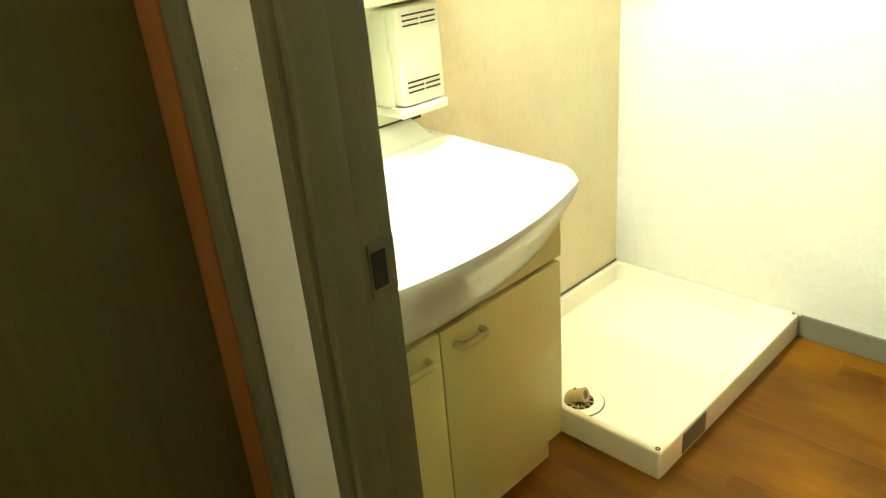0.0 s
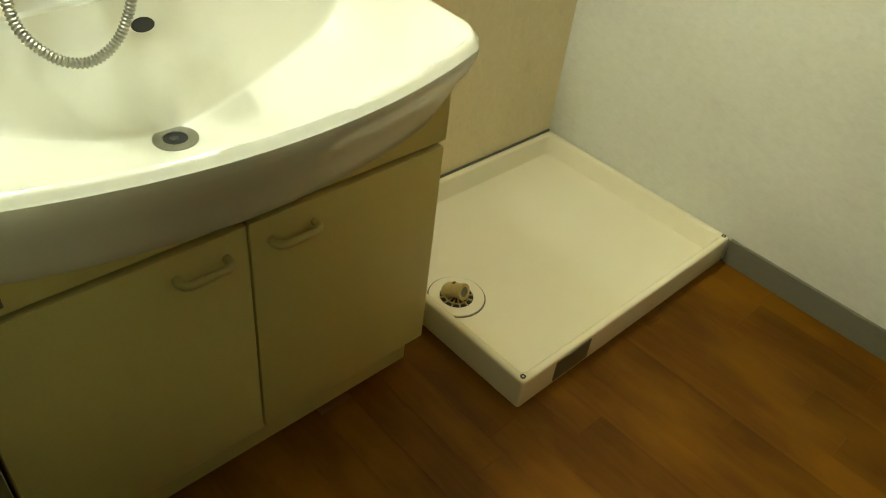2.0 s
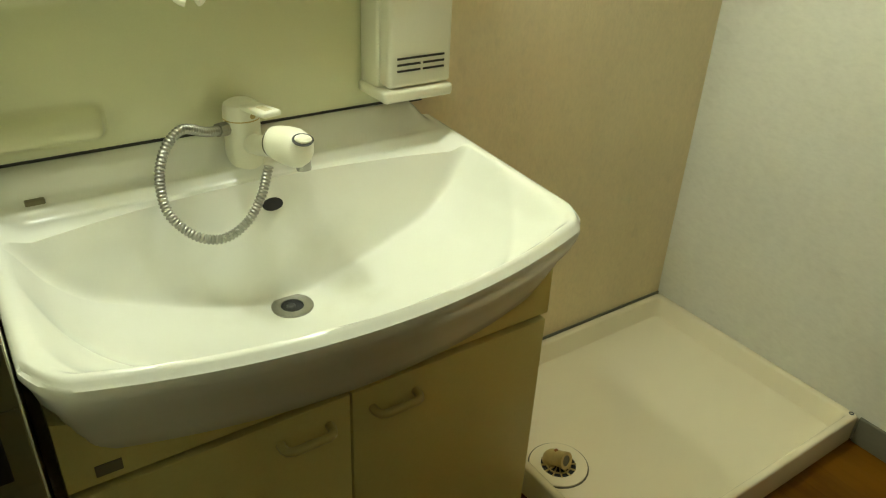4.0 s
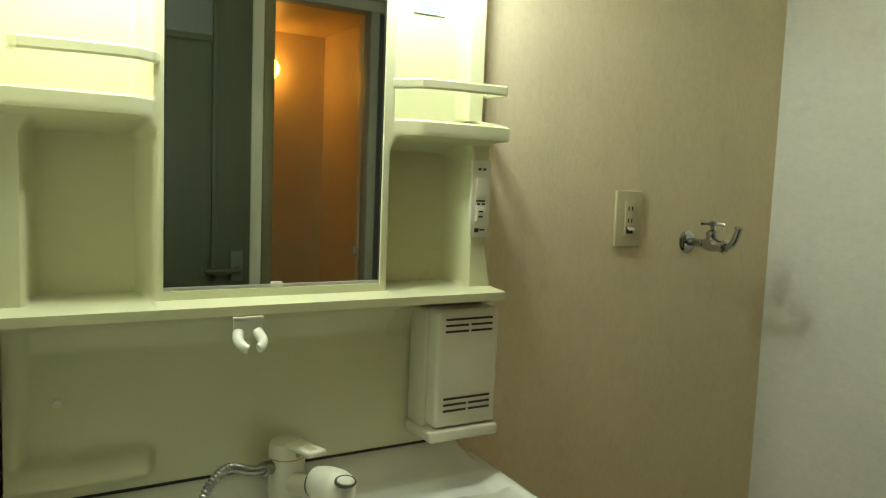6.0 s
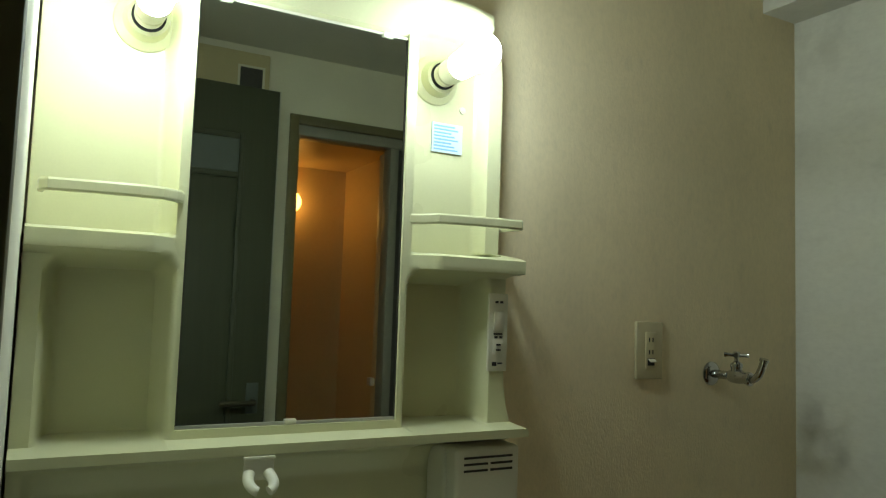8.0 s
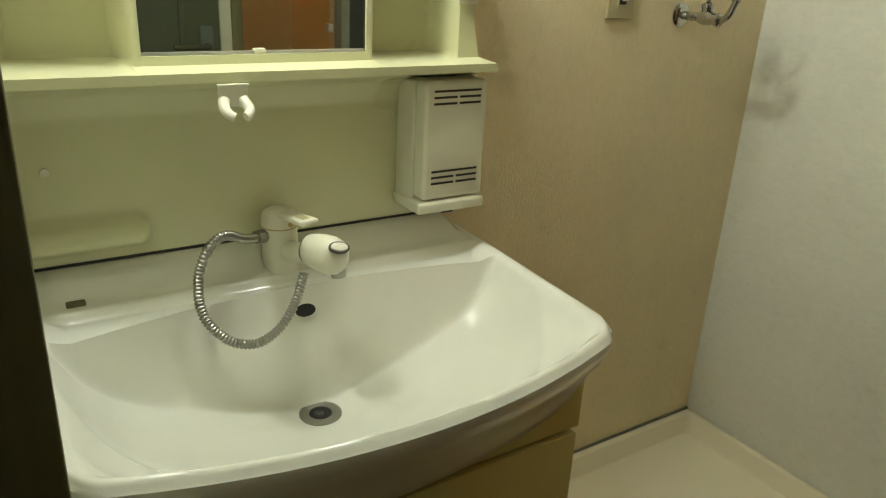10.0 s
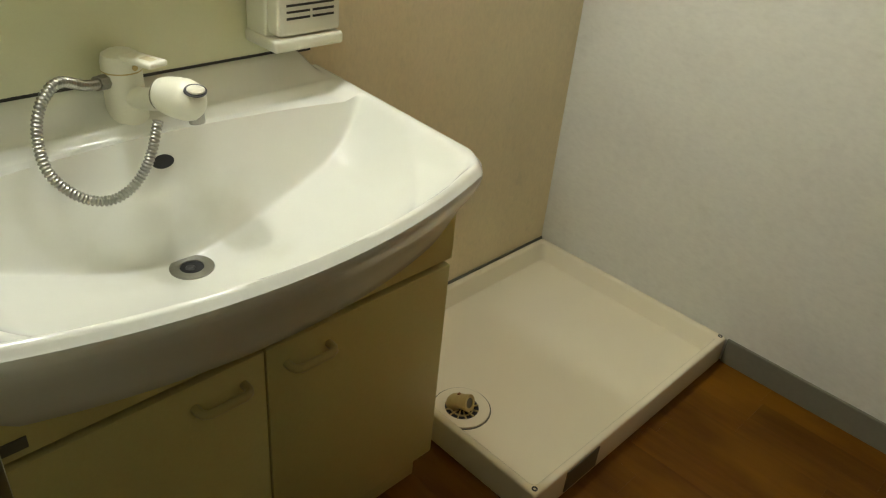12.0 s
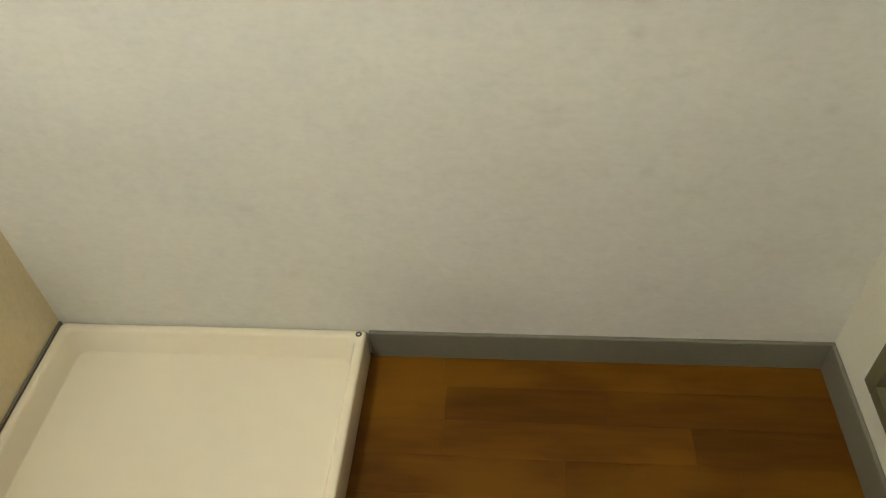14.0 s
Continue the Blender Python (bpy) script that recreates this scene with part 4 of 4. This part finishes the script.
# ---- socket outlet on the back wall ----
out_ = thing("wall_socket", (1.152, 0.0, 1.238), "ivory double wall socket with an open earth flap", "socket")
face = part("plate", box(1.115, 1.190, -0.0095, -0.0005, 1.178, 1.299, 0.003, 3), IVORY, out_, smooth=True)
insert = part("insert", box(1.139, 1.166, -0.0125, -0.009, 1.200, 1.277, 0.0012), IVORY, out_, smooth=True)
for z in (1.261, 1.235):
    for x in (1.1475, 1.1575):
        part("slot", box(x - 0.0012, x + 0.0012, -0.0135, -0.0120, z - 0.0045, z + 0.0045), BLACK, insert)
part("earth_hole", box(1.143, 1.162, -0.0135, -0.0118, 1.207, 1.222), BLACK, insert)
bm = box(-0.010, 0.010, -0.0008, 0.0008, -0.009, 0.0)
bmesh.ops.transform(bm, matrix=pose(1.1525, -0.0135, 1.2205, -52, 0, 8), verts=bm.verts[:])
part("earth_flap", bm, PLASTIC_WHITE, insert, "open white flap")

# ---- floor of narrow wooden strips ----
bm = box(-1.5, RW, -2.9, 0.0, -0.05, -0.004)
floor = tagged(finish("floor", bm, FLOOR_BASE), "brown strip-wood floor with varied tones", "floor", "", "structure")
rng = random.Random(5)
STRIP, LENGTHS = 0.0755, (0.303, 0.455, 0.606)
shapes = {}


def plank_mesh(length):
    if length not in shapes:
        w, c = STRIP / 2 - 0.00005, 0.00025
        bm = bmesh.new()
        low = [bm.verts.new((sx * w, sy * (length / 2 - 0.00005), -0.0045)) for sx, sy in ((-1, -1), (1, -1), (1, 1), (-1, 1))]
        mid = [bm.verts.new((v.co.x, v.co.y, -c)) for v in low]
        top = [bm.verts.new((v.co.x * (1 - c / w), v.co.y * (1 - 2 * c / length), 0.0)) for v in low]
        for a, b in ((low, mid), (mid, top)):
            for i in range(4):
                bm.faces.new((a[i], a[(i + 1) % 4], b[(i + 1) % 4], b[i]))
        bm.faces.new(top)
        bmesh.ops.recalc_face_normals(bm, faces=bm.faces[:])
        me = bpy.data.meshes.new("plank")
        bm.to_mesh(me)
        bm.free()
        me.materials.append(FLOOR_WOOD)
        shapes[length] = me
    return shapes[length]


x = RW - STRIP / 2
while x > -0.60:
    y = -0.02 - rng.random() * 0.4 if x < 0.7 else 0.0 - rng.random() * 0.3
    end = -1.53 if x > 0.0 else -2.2
    y = min(y, 0.0) if x > 0.0 else -0.62
    while y > end:
        want = rng.choice(LENGTHS)
        if y - want < end - 0.001:
            want = round(y - end, 3)
            if want < 0.03:
                break
        ob = new("plank", plank_mesh(want))
        ob.parent = floor
        ob.location = (x, y - want / 2, 0.0)
        y -= want
    x -= STRIP
